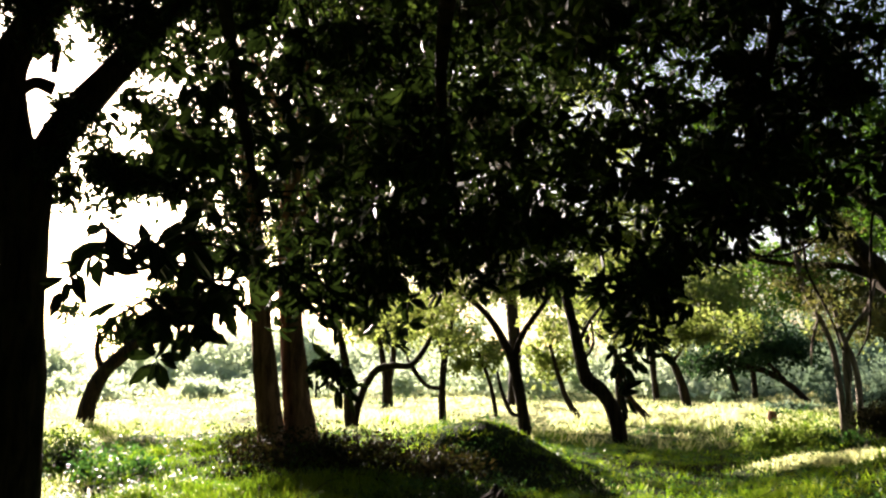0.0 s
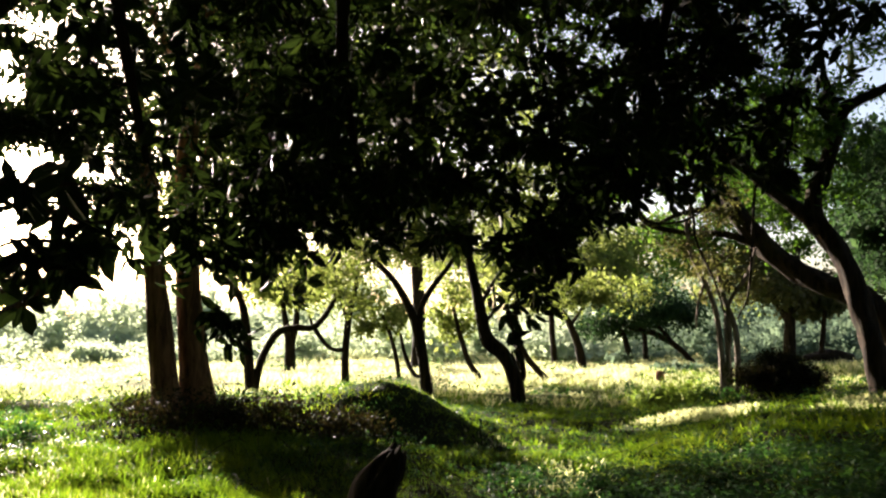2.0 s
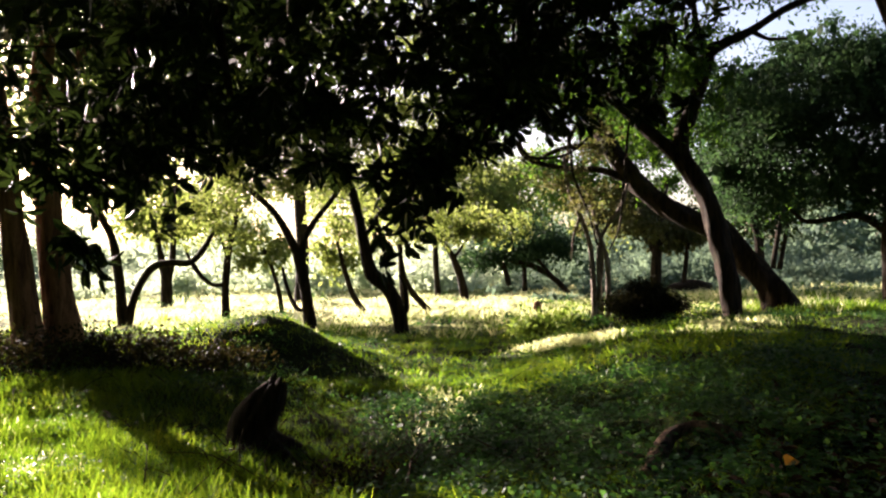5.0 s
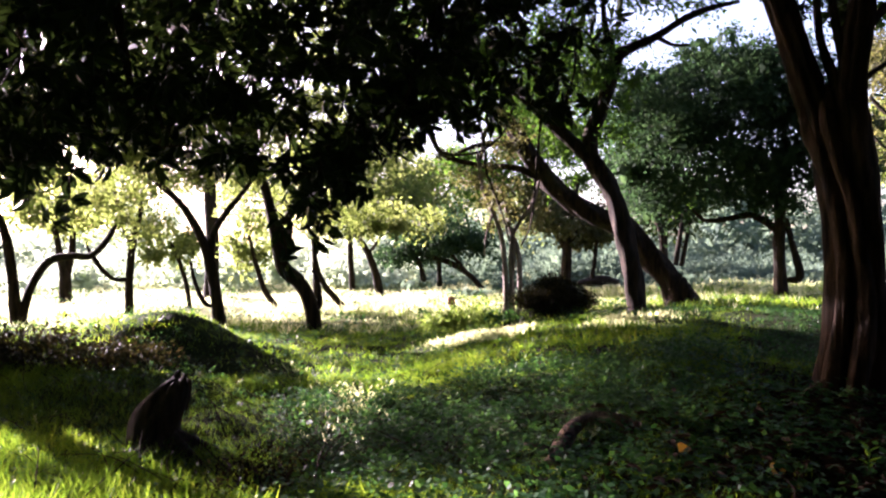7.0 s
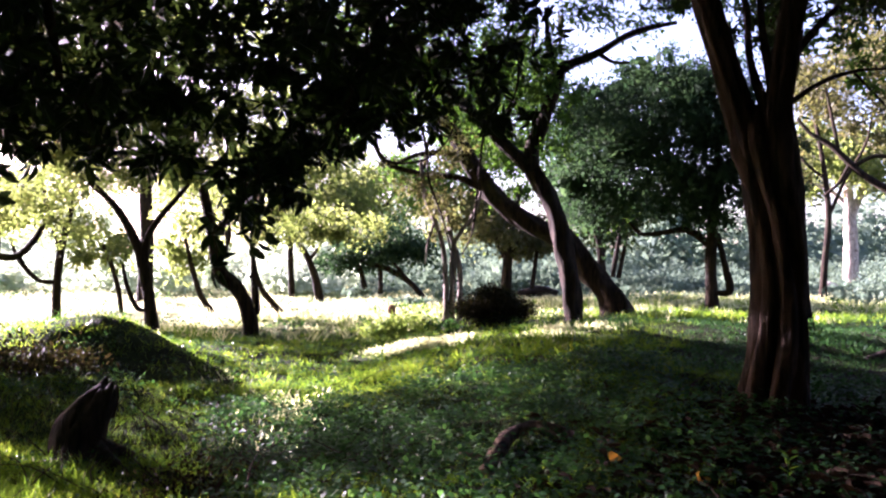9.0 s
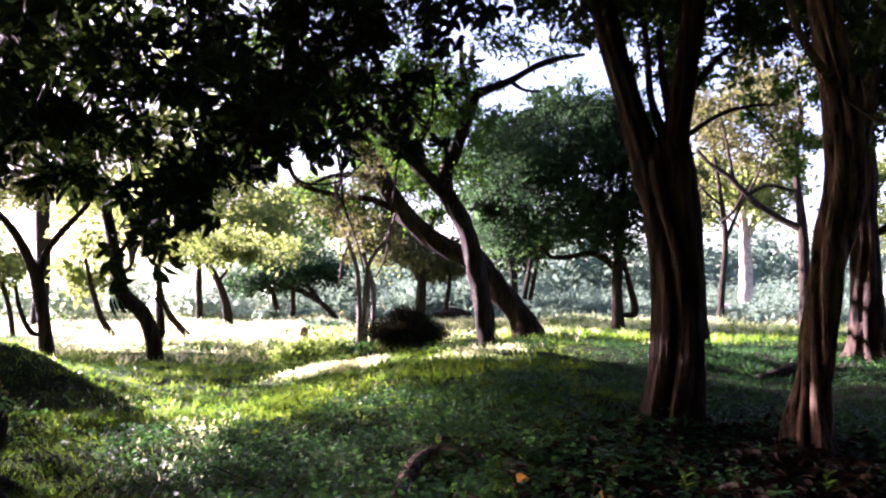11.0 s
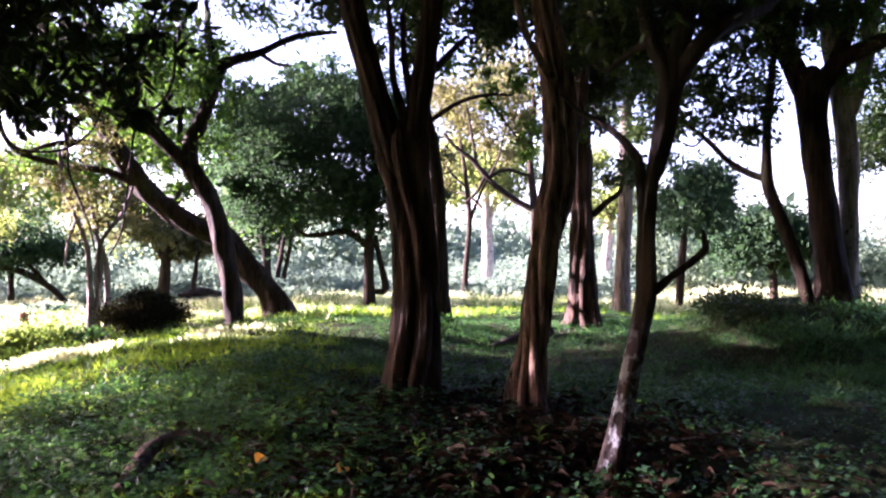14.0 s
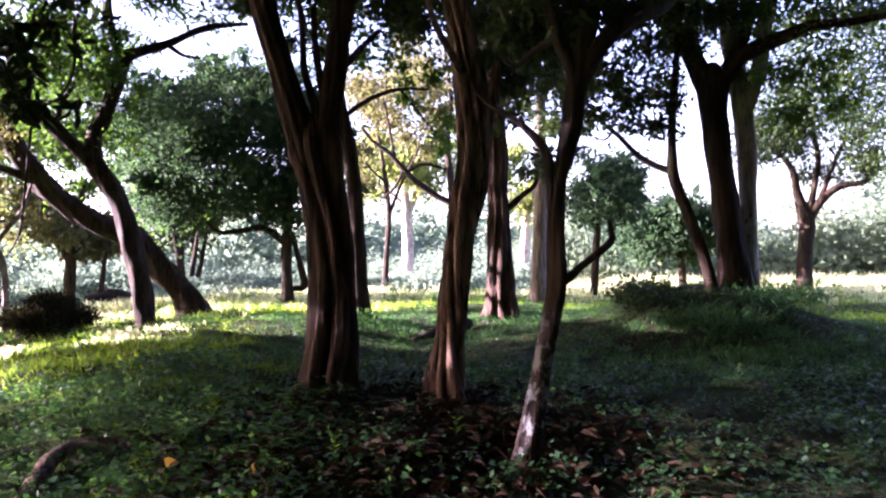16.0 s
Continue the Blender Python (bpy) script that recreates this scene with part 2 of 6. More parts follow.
def mesh_from(name, verts, faces, mat, smooth=False):
    """A mesh from arrays; faces: (n, 3) or (n, 4) corner numbers."""
    verts, faces = np.asarray(verts, np.float32), np.asarray(faces, np.int32)
    me = bpy.data.meshes.new(name)
    k = faces.shape[1]
    me.vertices.add(len(verts))
    me.vertices.foreach_set("co", verts.ravel())
    me.loops.add(faces.size)
    me.loops.foreach_set("vertex_index", faces.ravel())
    me.polygons.add(len(faces))
    me.polygons.foreach_set("loop_start", np.arange(len(faces), dtype=np.int32) * k)
    me.polygons.foreach_set("use_smooth", np.full(len(faces), smooth))
    me.materials.append(mat)
    me.update(calc_edges=True)
    me.validate()
    return me


def part(name, me, parent, label=""):
    ob = new(name, me)
    ob.parent = parent
    return tagged(ob, label)


def ground_sheet():
    radii = np.concatenate([[0.0], np.linspace(0.6, 24, 110), np.geomspace(24.5, 2500, 40)])
    turns = 240
    a = np.arange(turns) * 2 * np.pi / turns
    x, y = np.outer(radii, np.sin(a)), np.outer(radii, np.cos(a))
    z = gz(x, y) * np.clip((90 - radii) / 40, 0, 1)[:, None]
    v = np.stack([x, y, z], -1).reshape(-1, 3)
    i, j = np.meshgrid(np.arange(len(radii) - 1), np.arange(turns), indexing="ij")
    n = (j + 1) % turns
    f = np.stack([i * turns + j, (i + 1) * turns + j, (i + 1) * turns + n, i * turns + n], -1).reshape(-1, 4)[:, ::-1]
    tagged(new("ground", mesh_from("ground", v, f, SOIL, True)), "uneven grassy earth with low mounds and dead leaves", "ground", kind="structure")


ground_sheet()


# ---- stems and leaves ----
def smooth_line(points, per=5):
    """A Catmull-Rom line through rows of numbers."""
    p = np.asarray(points, float)
    p = np.vstack([2 * p[0] - p[1], p, 2 * p[-1] - p[-2]])
    t = np.linspace(0, 1, per, endpoint=False)[:, None]
    out = []
    for a, b, c, d in zip(p, p[1:], p[2:], p[3:]):
        out.append(0.5 * (2 * b + (c - a) * t + (2 * a - 5 * b + 4 * c - d) * t**2 + (3 * b - a - 3 * c + d) * t**3))
    return np.vstack([*out, p[-2:-1]])


def tube(points, sides=10, per=5, flute=0.0, twist=0.0, knots=0.05, seed=0, cap=True):
    """Vertices and quads of a tapering stem through rows of x, y, z, radius. flute: depth of the grooves along it."""
    g = np.random.default_rng(seed)
    line = smooth_line(points, per)
    c, r = line[:, :3], np.maximum(line[:, 3], 0.003)
    d = np.gradient(c, axis=0)
    d /= np.linalg.norm(d, axis=1)[:, None] + 1e-9
    ref = np.array([1.0, 0, 0]) if abs(d[0][0]) < 0.8 else np.array([0, 1.0, 0])
    us = []
    u = np.cross(d[0], ref)
    for k in d:
        u = u - k * (u @ k)
        u /= np.linalg.norm(u) + 1e-9
        us.append(u)
    us = np.array(us)
    ws = np.cross(d, us)
    a = np.arange(sides) * 2 * np.pi / sides
    s = np.concatenate([[0], np.cumsum(np.linalg.norm(np.diff(c, axis=0), axis=1))])
    ph = g.uniform(0, 6.28, 6)
    k1, k2 = g.integers(2, 4), g.integers(6, 8)
    turn = a[None] + twist * s[:, None]
    wave = np.abs(np.sin(0.5 * k2 * turn + ph[0] + 1.3 * np.sin(1.1 * s[:, None] + ph[1]) + 0.5 * np.sin(3.1 * s[:, None] + a[None] + ph[5]))) ** 0.6
    flute = flute * (1 + 0.5 * np.exp(-s[:, None] / 0.4))
    shape = 1 + flute * (0.3 * np.sin(k1 * turn + ph[2]) + 1.1 * (wave - 0.98))
    ridge = np.abs(np.sin(8.5 * turn + ph[1] + 1.1 * np.sin(1.7 * s[:, None] + 2 * a[None] + ph[4]))) ** 0.7
    shape += 0.22 * np.minimum(flute, 0.5) * (ridge - 0.7)
    shape += knots * np.sin(2 * a[None] + 2.1 * s[:, None] + ph[3]) * np.sin(3.7 * s[:, None] + ph[4]) + 0.5 * knots * np.sin(5 * a[None] - 6.0 * s[:, None] + ph[5])
    rr = r[:, None] * shape
    v = c[:, None] + us[:, None] * (np.cos(a)[None, :, None] * rr[..., None]) + ws[:, None] * (np.sin(a)[None, :, None] * rr[..., None])
    n = len(c)
    i, j = np.meshgrid(np.arange(n - 1), np.arange(sides), indexing="ij")
    q = np.stack([i * sides + j, i * sides + (j + 1) % sides, (i + 1) * sides + (j + 1) % sides, (i + 1) * sides + j], -1).reshape(-1, 4)
    v = v.reshape(-1, 3)
    if cap:
        v = np.vstack([v, c[-1] + d[-1] * r[-1] * 0.4])
        top = len(v) - 1
        j = np.arange(sides)
        q = np.vstack([q, np.stack([(n - 1) * sides + j, (n - 1) * sides + (j + 1) % sides, np.full(sides, top), np.full(sides, top)], -1)])
    return v, q


def stem(name, points, mat, parent, label="", **kw):
    v, q = tube(points, **kw)
    tri = q[:, 2] == q[:, 3]
    f = np.vstack([np.concatenate([q[:, [0, 1, 2]], q[~tri][:, [0, 2, 3]]])])
    return part(name, mesh_from(name, v, f, mat, True), parent, label)


def unit(v):
    return v / (np.linalg.norm(v, axis=-1, keepdims=True) + 1e-9)


def leaf_arrays(pos, way, face, length, wide=0.36, fine=False, fold=0.18, droop=0.12, blade=False):
    """Leaves at pos that point along way, about face: pointed ovals folded at the midrib (fine), tapering blades or plain lozenges."""
    n = len(pos)
    way = unit(way)
    side = unit(np.cross(way, face))
    up = np.cross(side, way)
    L = np.asarray(length, float).reshape(-1, 1) * np.ones((n, 1))
    Wd = L * wide * 0.5
    if fine:
        v = np.stack([pos, pos + way * L * 0.3 + side * Wd * 0.85 + up * Wd * fold * 2, pos + way * L * 0.68 + side * Wd * 0.8 + up * (Wd * fold * 2 - L * droop * 0.5),
                      pos + way * L - up * L * droop, pos + way * L * 0.68 - side * Wd * 0.8 + up * (Wd * fold * 2 - L * droop * 0.5), pos + way * L * 0.3 - side * Wd * 0.85 + up * Wd * fold * 2], 1)
        f = np.array([[0, 1, 2, 3], [0, 3, 4, 5]])
        return v.reshape(-1, 3), (np.arange(n)[:, None, None] * 6 + f).reshape(-1, 4)
    if blade:
        v = np.stack([pos - side * Wd, pos + side * Wd, pos + way * L], 1)
        return v.reshape(-1, 3), np.arange(3 * n).reshape(-1, 3)
    v = np.stack([pos, pos + way * L * 0.5 + side * Wd, pos + way * L, pos + way * L * 0.5 - side * Wd], 1)
    return v.reshape(-1, 3), np.arange(4 * n).reshape(-1, 4)


def random_ways(g, n, down=0.0):
    v = g.normal(size=(n, 3))
    v = unit(v)
    v[:, 2] -= down
    return unit(v)


def clumps(g, blobs, face, per=95, tight=0.2):
    """Leaf places in clumps inside flattened ellipsoids (x, y, z, across, high, deep, count); face: the ellipsoids' turn about z."""
    ca, sa = math.cos(face), math.sin(face)
    places, centres = [], []
    for x, y, z, across, high, deep, count in blobs:
        k = max(4, int(count / per))
        c = unit(g.normal(size=(k, 3))) * g.uniform(0.15, 1, (k, 1)) ** 0.45
        c *= (across, deep, high)
        pick = g.integers(0, k, count)
        size = tight * (across * high * deep) ** (1 / 3)
        p = c[pick] + g.normal(size=(count, 3)) * size * g.uniform(0.5, 1.3, (k, 1))[pick] * (1.0, 1.0, 0.75)
        for q, store in ((p, places), (c, centres)):
            store.append(np.stack([x + q[:, 0] * ca + q[:, 1] * sa, y - q[:, 0] * sa + q[:, 1] * ca, z + q[:, 2]], -1))
    return np.vstack(places), np.vstack(centres)


def grow(joints, ends):
    """For each twig end, nearest the limbs first, the place on a limb or an earlier twig end from which it springs."""
    order = np.argsort(np.min(np.linalg.norm(joints[None] - ends[:, None], axis=2), axis=1))
    have, starts = joints, []
    for e in ends[order]:
        starts.append(have[np.argmin(np.linalg.norm(have - e, axis=1))])
        have = np.vstack([have, e, (e + starts[-1]) / 2])
    return np.array(starts), ends[order]


def twig_arrays(g, starts, ends, radius, sides=3, per=2):
    """Thin bent twigs from starts to ends, joined."""
    vs, fs, base = [], [], 0
    for a, b in zip(starts, ends):
        d = np.linalg.norm(b - a)
        m = (a + b) / 2 + g.normal(size=3) * 0.12 * d + (0, 0, 0.06 * d)
        v, q = tube([(*a, radius), (*m, radius * 0.7), (*b, radius * 0.35)], sides, per, knots=0, cap=False)
        vs.append(v)
        fs.append(q + base)
        base += len(v)
    return np.vstack(vs), np.vstack(fs)


def rounded_end(rows):
    """The stem with its top drawn in, so that limbs grow out of it without a shoulder."""
    p = np.array(rows, float)
    d = unit(p[-1, :3] - p[-2, :3])
    r = p[-1, 3]
    return np.vstack([p, [*(p[-1, :3] + d * r * 0.8), r * 0.72], [*(p[-1, :3] + d * r * 1.35), r * 0.3]])


def rooted(rows, trunk):
    """A limb that begins inside the trunk, below where it leaves it."""
    p = np.array(rows, float)
    k = np.argmin(np.linalg.norm(trunk[:, :3] - p[0, :3], axis=1))
    if np.linalg.norm(trunk[k, :3] - p[0, :3]) > 3 * trunk[k, 3] + 0.05 or p[0, 2] < 0.15:
        return p
    line = smooth_line(trunk, 8)
    i = int(np.argmin(np.linalg.norm(line[:, :3] - p[0, :3], axis=1)))
    back = np.linalg.norm(line[:, :3] - p[0, :3], axis=1)
    below = [j for j in range(i) if back[j] > 2.2 * p[0, 3]]
    if not below:
        return p
    q = line[below[-1]]
    return np.vstack([[*(0.75 * q[:3] + 0.25 * p[0, :3]), p[0, 3] * 0.62], p])


# gaps in the leaves through which the low sun reaches the ground: x, y and radius of the lit places
SUN_GAPS = [(4.5, 11.9, 0.6), (5, 12, 0.7), (5.6, 11.8, 0.6), (6.05, 10.9, 0.5), (6.7, 9.9, 0.45), (7.3, 8.9, 0.45), (7.8, 8.6, 0.35), (8.3, 8.4, 0.45), (8.6, 7.8, 0.4), (9.6, 7.4, 0.35),
            (10.6, 6.8, 0.35), (12.1, 6, 0.45), (12.6, 4.9, 0.4), (13.2, 6.4, 0.5), (11.3, 3.2, 0.45), (12, 4.3, 0.4), (2.35, 10, 0.45), (2.5, 9.5, 0.45), (2.75, 9, 0.45), (2.6, 8.4, 0.45),
            (2, 7.3, 0.5), (1, 9.1, 0.4), (-0.75, 7.35, 0.45), (-0.15, 7.4, 0.35), (1.4, 8.4, 0.3), (3.3, 9.6, 0.35), (3.6, 14, 0.6), (6.5, 14.6, 0.7), (9.8, 1.4, 0.35), (8.6, 1.3, 0.25),
            (6.75, 1.8, 0.25), (-2.6, 8.1, 1.25), (-3.6, 7.6, 1.4), (-4.5, 9.5, 1.5)]


def shading(g, p):
    """True for the leaf places p that stay: nearly all, but few of those that would shade a sunlit place."""
    stay = np.ones(len(p), bool)
    for x, y, r in SUN_GAPS:
        k = (p[:, 2] - float(gz(x, y)) - 0.06) / aim[2]
        stay &= (np.hypot(p[:, 0] - aim[0] * k - x, p[:, 1] - aim[1] * k - y) > r * g.uniform(0.85, 1.2, len(p))) | (k < 3)
    return stay | (g.uniform(size=len(p)) < 0.025)


count_of_trees = 0


def tree(label, x, y, trunk, *limbs, crown=(), bark_kind="brown", leaf_kind="dark", leaf=0.12, flute=0.06, sides=16, twist=0.0, fine=False, category="tree", twigs=0.75, high=0.0, high_leaf=3.0, high_shift=0.0, per=95, knots=0.06, spread=3.6, core=0.0, high_kind="dark"):
    """A tree at x, y: trunk and limbs as rows of (dx, dy, dz, radius) from its foot, and a crown of clumps of leaves;
    high: height of an added leaf roof that blocks light.
    """
    global count_of_trees
    count_of_trees += 1
    g = np.random.default_rng(100 + count_of_trees)
    foot = new("tree")
    foot.location = (x, y, float(gz(x, y)))
    tagged(foot, label, category, "trees of the grove")
    mat = BARK[bark_kind]
    trunk = rounded_end(trunk)
    limbs = [rooted(l, trunk) for l in limbs]
    stems = [stem("trunk", trunk, mat, foot, sides=sides, per=7, flute=flute, twist=twist, knots=knots, seed=count_of_trees)]
    joints = [np.array(trunk, float)[2:]]
    for n, l in enumerate(limbs):
        stems.append(stem("limb", l, mat, foot, sides=max(6, sides // 2), per=6, flute=flute * (0.6 if bark_kind != "lichen" else 0.2), twist=twist, knots=knots, seed=50 * count_of_trees + n))
        joints.append(np.array(l, float)[1:])
    if not crown:
        return foot
    lines = [smooth_line(j, 4) if len(j) > 1 else j for j in joints]
    owner = np.concatenate([np.full(len(l), i) for i, l in enumerate(lines)])
    joints = np.vstack(lines)[:, :3]
    face = math.atan2(x, y)
    place = np.array(foot.location)
    p, c = clumps(g, list(crown), face, per, 0.2 if per < 100 else 0.26)
    p = p[shading(g, p + place)]
    n = len(p)
    v, f = leaf_arrays(p, random_ways(g, n, 0.35), random_ways(g, n, -0.6), leaf * g.uniform(0.6, 1.25, n), 0.45, fine)
    if core:
        p, _ = clumps(g, [(a, b, h, 0.72 * w, 0.72 * t, 0.72 * d, int(k * core)) for a, b, h, w, t, d, k in crown], face, per, 0.3)
        p = p[shading(g, p + place)]
        inner = leaf_arrays(p, random_ways(g, len(p), 0.35), random_ways(g, len(p), -0.6), 2.8 * leaf * g.uniform(0.6, 1.25, len(p)), 0.6, fine)
        v, f = np.vstack([v, inner[0]]), np.vstack([f, inner[1] + len(v)])
    part("crown", mesh_from("crown", v, f, LEAF[leaf_kind]), foot)
    # leaf roof added high over the tree, mostly out of view, to deepen shade
    if high:
        p, top = clumps(g, [(high_shift, 0, high, spread, 1.0, spread, int(330 * spread**2)), (1.5, -1.5, high + 1.4, 0.9 * spread, 1.0, 0.9 * spread, int(280 * spread**2))], face, 30, 0.3)
        p = p[shading(g, p + place)]
        n = len(p)
        v, f = leaf_arrays(p, random_ways(g, n, 0.35), random_ways(g, n, -0.6), leaf * high_leaf * g.uniform(0.6, 1.25, n), 0.55, blade=True)
        part("shade_roof", mesh_from("shade_roof", v, f, LEAF[high_kind]), foot)
        c = np.vstack([c, top[::6]])
    ends = c[g.permutation(len(c))[: int(len(c) * twigs)]]
    if len(ends):
        starts, ends = grow(joints, ends)
        near = np.linalg.norm(starts - ends, axis=1) < 2.0
        starts, ends = starts[near], ends[near]
        who = np.array([owner[np.argmin(np.linalg.norm(joints - q, axis=1))] for q in starts], int)
        for k in sorted(set(who)):
            v, f = twig_arrays(g, starts[who == k], ends[who == k], 0.01 + 0.02 * leaf)
            tagged(part("twig", mesh_from("twig", v, f, mat, True), stems[k]), kind="stuff")
    return foot


# ---- trees ----
tree("dark forked tree with a thick straight trunk and drooping crown", -3.63, 6.45,
     [(0, 0, -0.1, 0.23), (-0.01, -0.01, 1.35, 0.199), (-0.04, -0.02, 2.07, 0.188), (-0.06, -0.03, 2.72, 0.207), (-0.1, -0.06, 3.28, 0.257)],
     [(-0.14, -0.08, 3.27, 0.175), (-0.23, -0.13, 3.83, 0.155), (-0.24, -0.14, 4.3, 0.152), (0.08, -0.3, 4.63, 0.137), (0.51, -0.41, 4.97, 0.117), (1.1, -0.57, 5.34, 0.086)],
     [(0, 0, 3.34, 0.152), (0.21, 0.11, 3.83, 0.143), (0.57, 0.07, 4.24, 0.13), (1, 0.04, 4.7, 0.112), (1.42, -0.02, 5.17, 0.089), (1.8, -0.11, 5.57, 0.065)],
     [(0.07, 0.04, 4.1, 0.066), (-0.07, -0.04, 4.13, 0.054), (-0.18, -0.1, 4, 0.042)],
     [(-0.09, -0.05, 4.39, 0.061), (0.06, 0.04, 4.54, 0.043), (0.06, 0.03, 4.26, 0.03)],
     crown=[(0.32, -0.28, 4.71, 0.64, 0.37, 0.7, 1881), (1.23, -0.3, 4.75, 0.76, 0.45, 0.8, 2718), (-0.76, -0.49, 4.93, 1.13, 0.51, 1, 1881), (0.98, -0.41, 5.56, 1.51, 0.45, 1, 3136), (0.56, 0.06, 3.2, 0.6, 0.27, 0.6, 1567), (1.28, 0.15, 3.48, 0.48, 0.43, 0.7, 1776), (0.32, 0.17, 3.71, 0.4, 0.4, 0.5, 522)],
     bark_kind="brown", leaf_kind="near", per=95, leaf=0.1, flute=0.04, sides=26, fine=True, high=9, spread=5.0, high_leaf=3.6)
tree("reddish-brown trunk with peeling grooves beside a twin tree", -2.65, 11.67,
     [(0, 0, -0.1, 0.225), (-0.04, -0.01, 0.3, 0.198), (-0.11, -0.03, 1.0, 0.188), (-0.17, -0.04, 1.5, 0.18), (-0.29, -0.07, 2.72, 0.15), (-0.41, -0.1, 3.81, 0.117), (-0.51, -0.53, 4.98, 0.079), (-0.71, -0.98, 6.09, 0.042)],
     [(-0.33, -0.08, 3.17, 0.074), (-0.71, -0.48, 4, 0.064), (-1.19, -0.94, 4.59, 0.046), (-1.65, -1.33, 4.9, 0.036)],
     crown=[(-0.72, -0.69, 5.85, 1.14, 0.96, 1.2, 1115), (-1.1, -1.21, 4.5, 0.85, 0.68, 1, 975), (-0.27, -0.56, 4.42, 0.88, 0.79, 1, 1254), (-1.38, -1.32, 6.12, 1.27, 0.76, 1.2, 836), (-0.74, -0.89, 3.47, 0.78, 0.52, 0.8, 1394)],
     bark_kind="red", leaf_kind="near", per=95, leaf=0.12, flute=0.1, sides=22)
tree("thick reddish-brown straight trunk rising through dense dark foliage", -2.27, 11.96,
     [(0, 0, -0.1, 0.27), (-0.03, -0.01, 0.3, 0.24), (-0.12, -0.02, 1.1, 0.208), (-0.19, -0.04, 1.97, 0.19), (-0.25, -0.05, 2.98, 0.174), (-0.24, -0.05, 4.11, 0.144), (-0.1, -0.02, 5.19, 0.108), (0.03, 0.01, 6.4, 0.071), (-0.17, -0.03, 7.73, 0.042)],
     [(-0.24, -0.05, 3.26, 0.085), (0.13, 0.29, 4.19, 0.069), (0.66, 0.62, 5.19, 0.051)],
     [(-0.16, -0.03, 4.89, 0.078), (-0.59, -0.48, 5.71, 0.058), (-0.91, -0.74, 6.47, 0.044)],
     crown=[(0.16, -0.14, 6.74, 1.19, 0.92, 1.3, 885), (0.56, -0.08, 5.06, 1.01, 0.82, 1.2, 1476), (-0.28, -0.58, 5.38, 0.98, 0.89, 1.2, 787), (0.88, 0.31, 6.63, 1.13, 0.85, 1.2, 1180), (0.31, -0.12, 3.43, 0.82, 0.64, 1, 1279), (0.64, -0.5, 2.99, 1.06, 0.44, 1.4, 1771)],
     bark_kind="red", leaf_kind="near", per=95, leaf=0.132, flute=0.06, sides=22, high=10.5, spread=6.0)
tree("slanting dark tree leaning across the sunlit meadow", -10.37, 21.68,
     [(0, 0, -0.1, 0.239), (0.15, 0.07, 0.74, 0.23), (0.41, 0.19, 1.43, 0.221), (0.97, 0.44, 2.08, 0.202), (1.57, 0.68, 2.65, 0.184), (2.02, 0.86, 3.27, 0.166), (2.6, 1.06, 4.19, 0.129), (3.04, 1.21, 5.27, 0.093)],
     [(0.41, 0.19, 1.46, 0.11), (0.24, 0.11, 2.03, 0.083), (0.27, 0.12, 2.61, 0.055)],
     [(1.04, 0.47, 2.12, 0.092), (0.8, 0.37, 2.7, 0.064), (1.13, 0.51, 3.29, 0.046)],
     # the first two thin clumps are added to dapple the sunny ground
     crown=[(2.24, 0.94, 5.41, 2.57, 1.1, 2.2, 45), (1.22, 0.54, 4.49, 2.2, 0.92, 2, 120), (2.9, 1.16, 4.73, 1.65, 1.1, 1.6, 1950), (-0.27, 1.03, 2.91, 1.15, 0.67, 1.2, 750), (2.01, 0.85, 3.48, 0.92, 0.64, 1, 750)],
     bark_kind="brown", leaf_kind="dark", per=240, leaf=0.216)
tree("slim tree of two stems, one bent level like an elbow", -2.31, 18.7,
     [(0, 0, -0.1, 0.159), (-0.05, -0.01, 0.43, 0.13), (-0.11, -0.01, 1.24, 0.115), (-0.25, -0.03, 2.18, 0.094), (-0.47, -0.07, 2.69, 0.079), (-0.64, -0.09, 3.32, 0.058)],
     [(0.03, 0, 0.03, 0.116), (0.22, 0.03, 0.83, 0.094), (0.57, 0.06, 1.46, 0.094), (1.02, 0.1, 1.6, 0.086), (1.48, 0.13, 1.62, 0.079), (1.85, 0.14, 2.06, 0.065), (2.03, 0.15, 2.59, 0.05), (1.97, 0.15, 3.15, 0.036)],
     [(1.48, 0.13, 1.62, 0.058), (1.71, 0.14, 1.27, 0.05), (1.98, 0.15, 1.03, 0.036)],
     # the first, widest clump is added to keep sun off the near ground
     crown=[(-0.1, -0.12, 4.73, 2.72, 0.51, 2.2, 7260), (0.03, -0.1, 5.55, 2.14, 1, 2, 1485), (-0.58, -0.19, 6.99, 2.57, 1.07, 2.4, 2970), (0.4, -0.06, 3.12, 1.57, 0.64, 1.4, 1386), (-0.6, -0.19, 3.64, 1.29, 0.71, 1.4, 1320), (1.83, 0.04, 2.72, 0.86, 0.57, 1.2, 1155)],
     bark_kind="brown", leaf_kind="light", per=95, leaf=0.13, high=6.8, high_leaf=2.4, high_shift=0.9)
tree("small forked tree on the bright sunlit grass", -2.17, 28.49,
     [(0, 0, -0.1, 0.218), (0.01, 0, 0.83, 0.196), (-0.11, -0.01, 1.5, 0.142), (-0.28, -0.02, 2.49, 0.098), (-0.41, -0.04, 3.32, 0.077)],
     [(0.05, 0, 0.93, 0.131), (0.21, 0.02, 1.66, 0.12), (0.26, 0.02, 2.7, 0.098), (0.18, 0.01, 3.54, 0.077)],
     crown=[(-0.11, -0.01, 3.64, 1.53, 0.87, 2, 3510), (0.58, 0.04, 3.12, 1.09, 0.76, 2, 1890)],
     bark_kind="brown", leaf_kind="light", per=240, leaf=0.27)
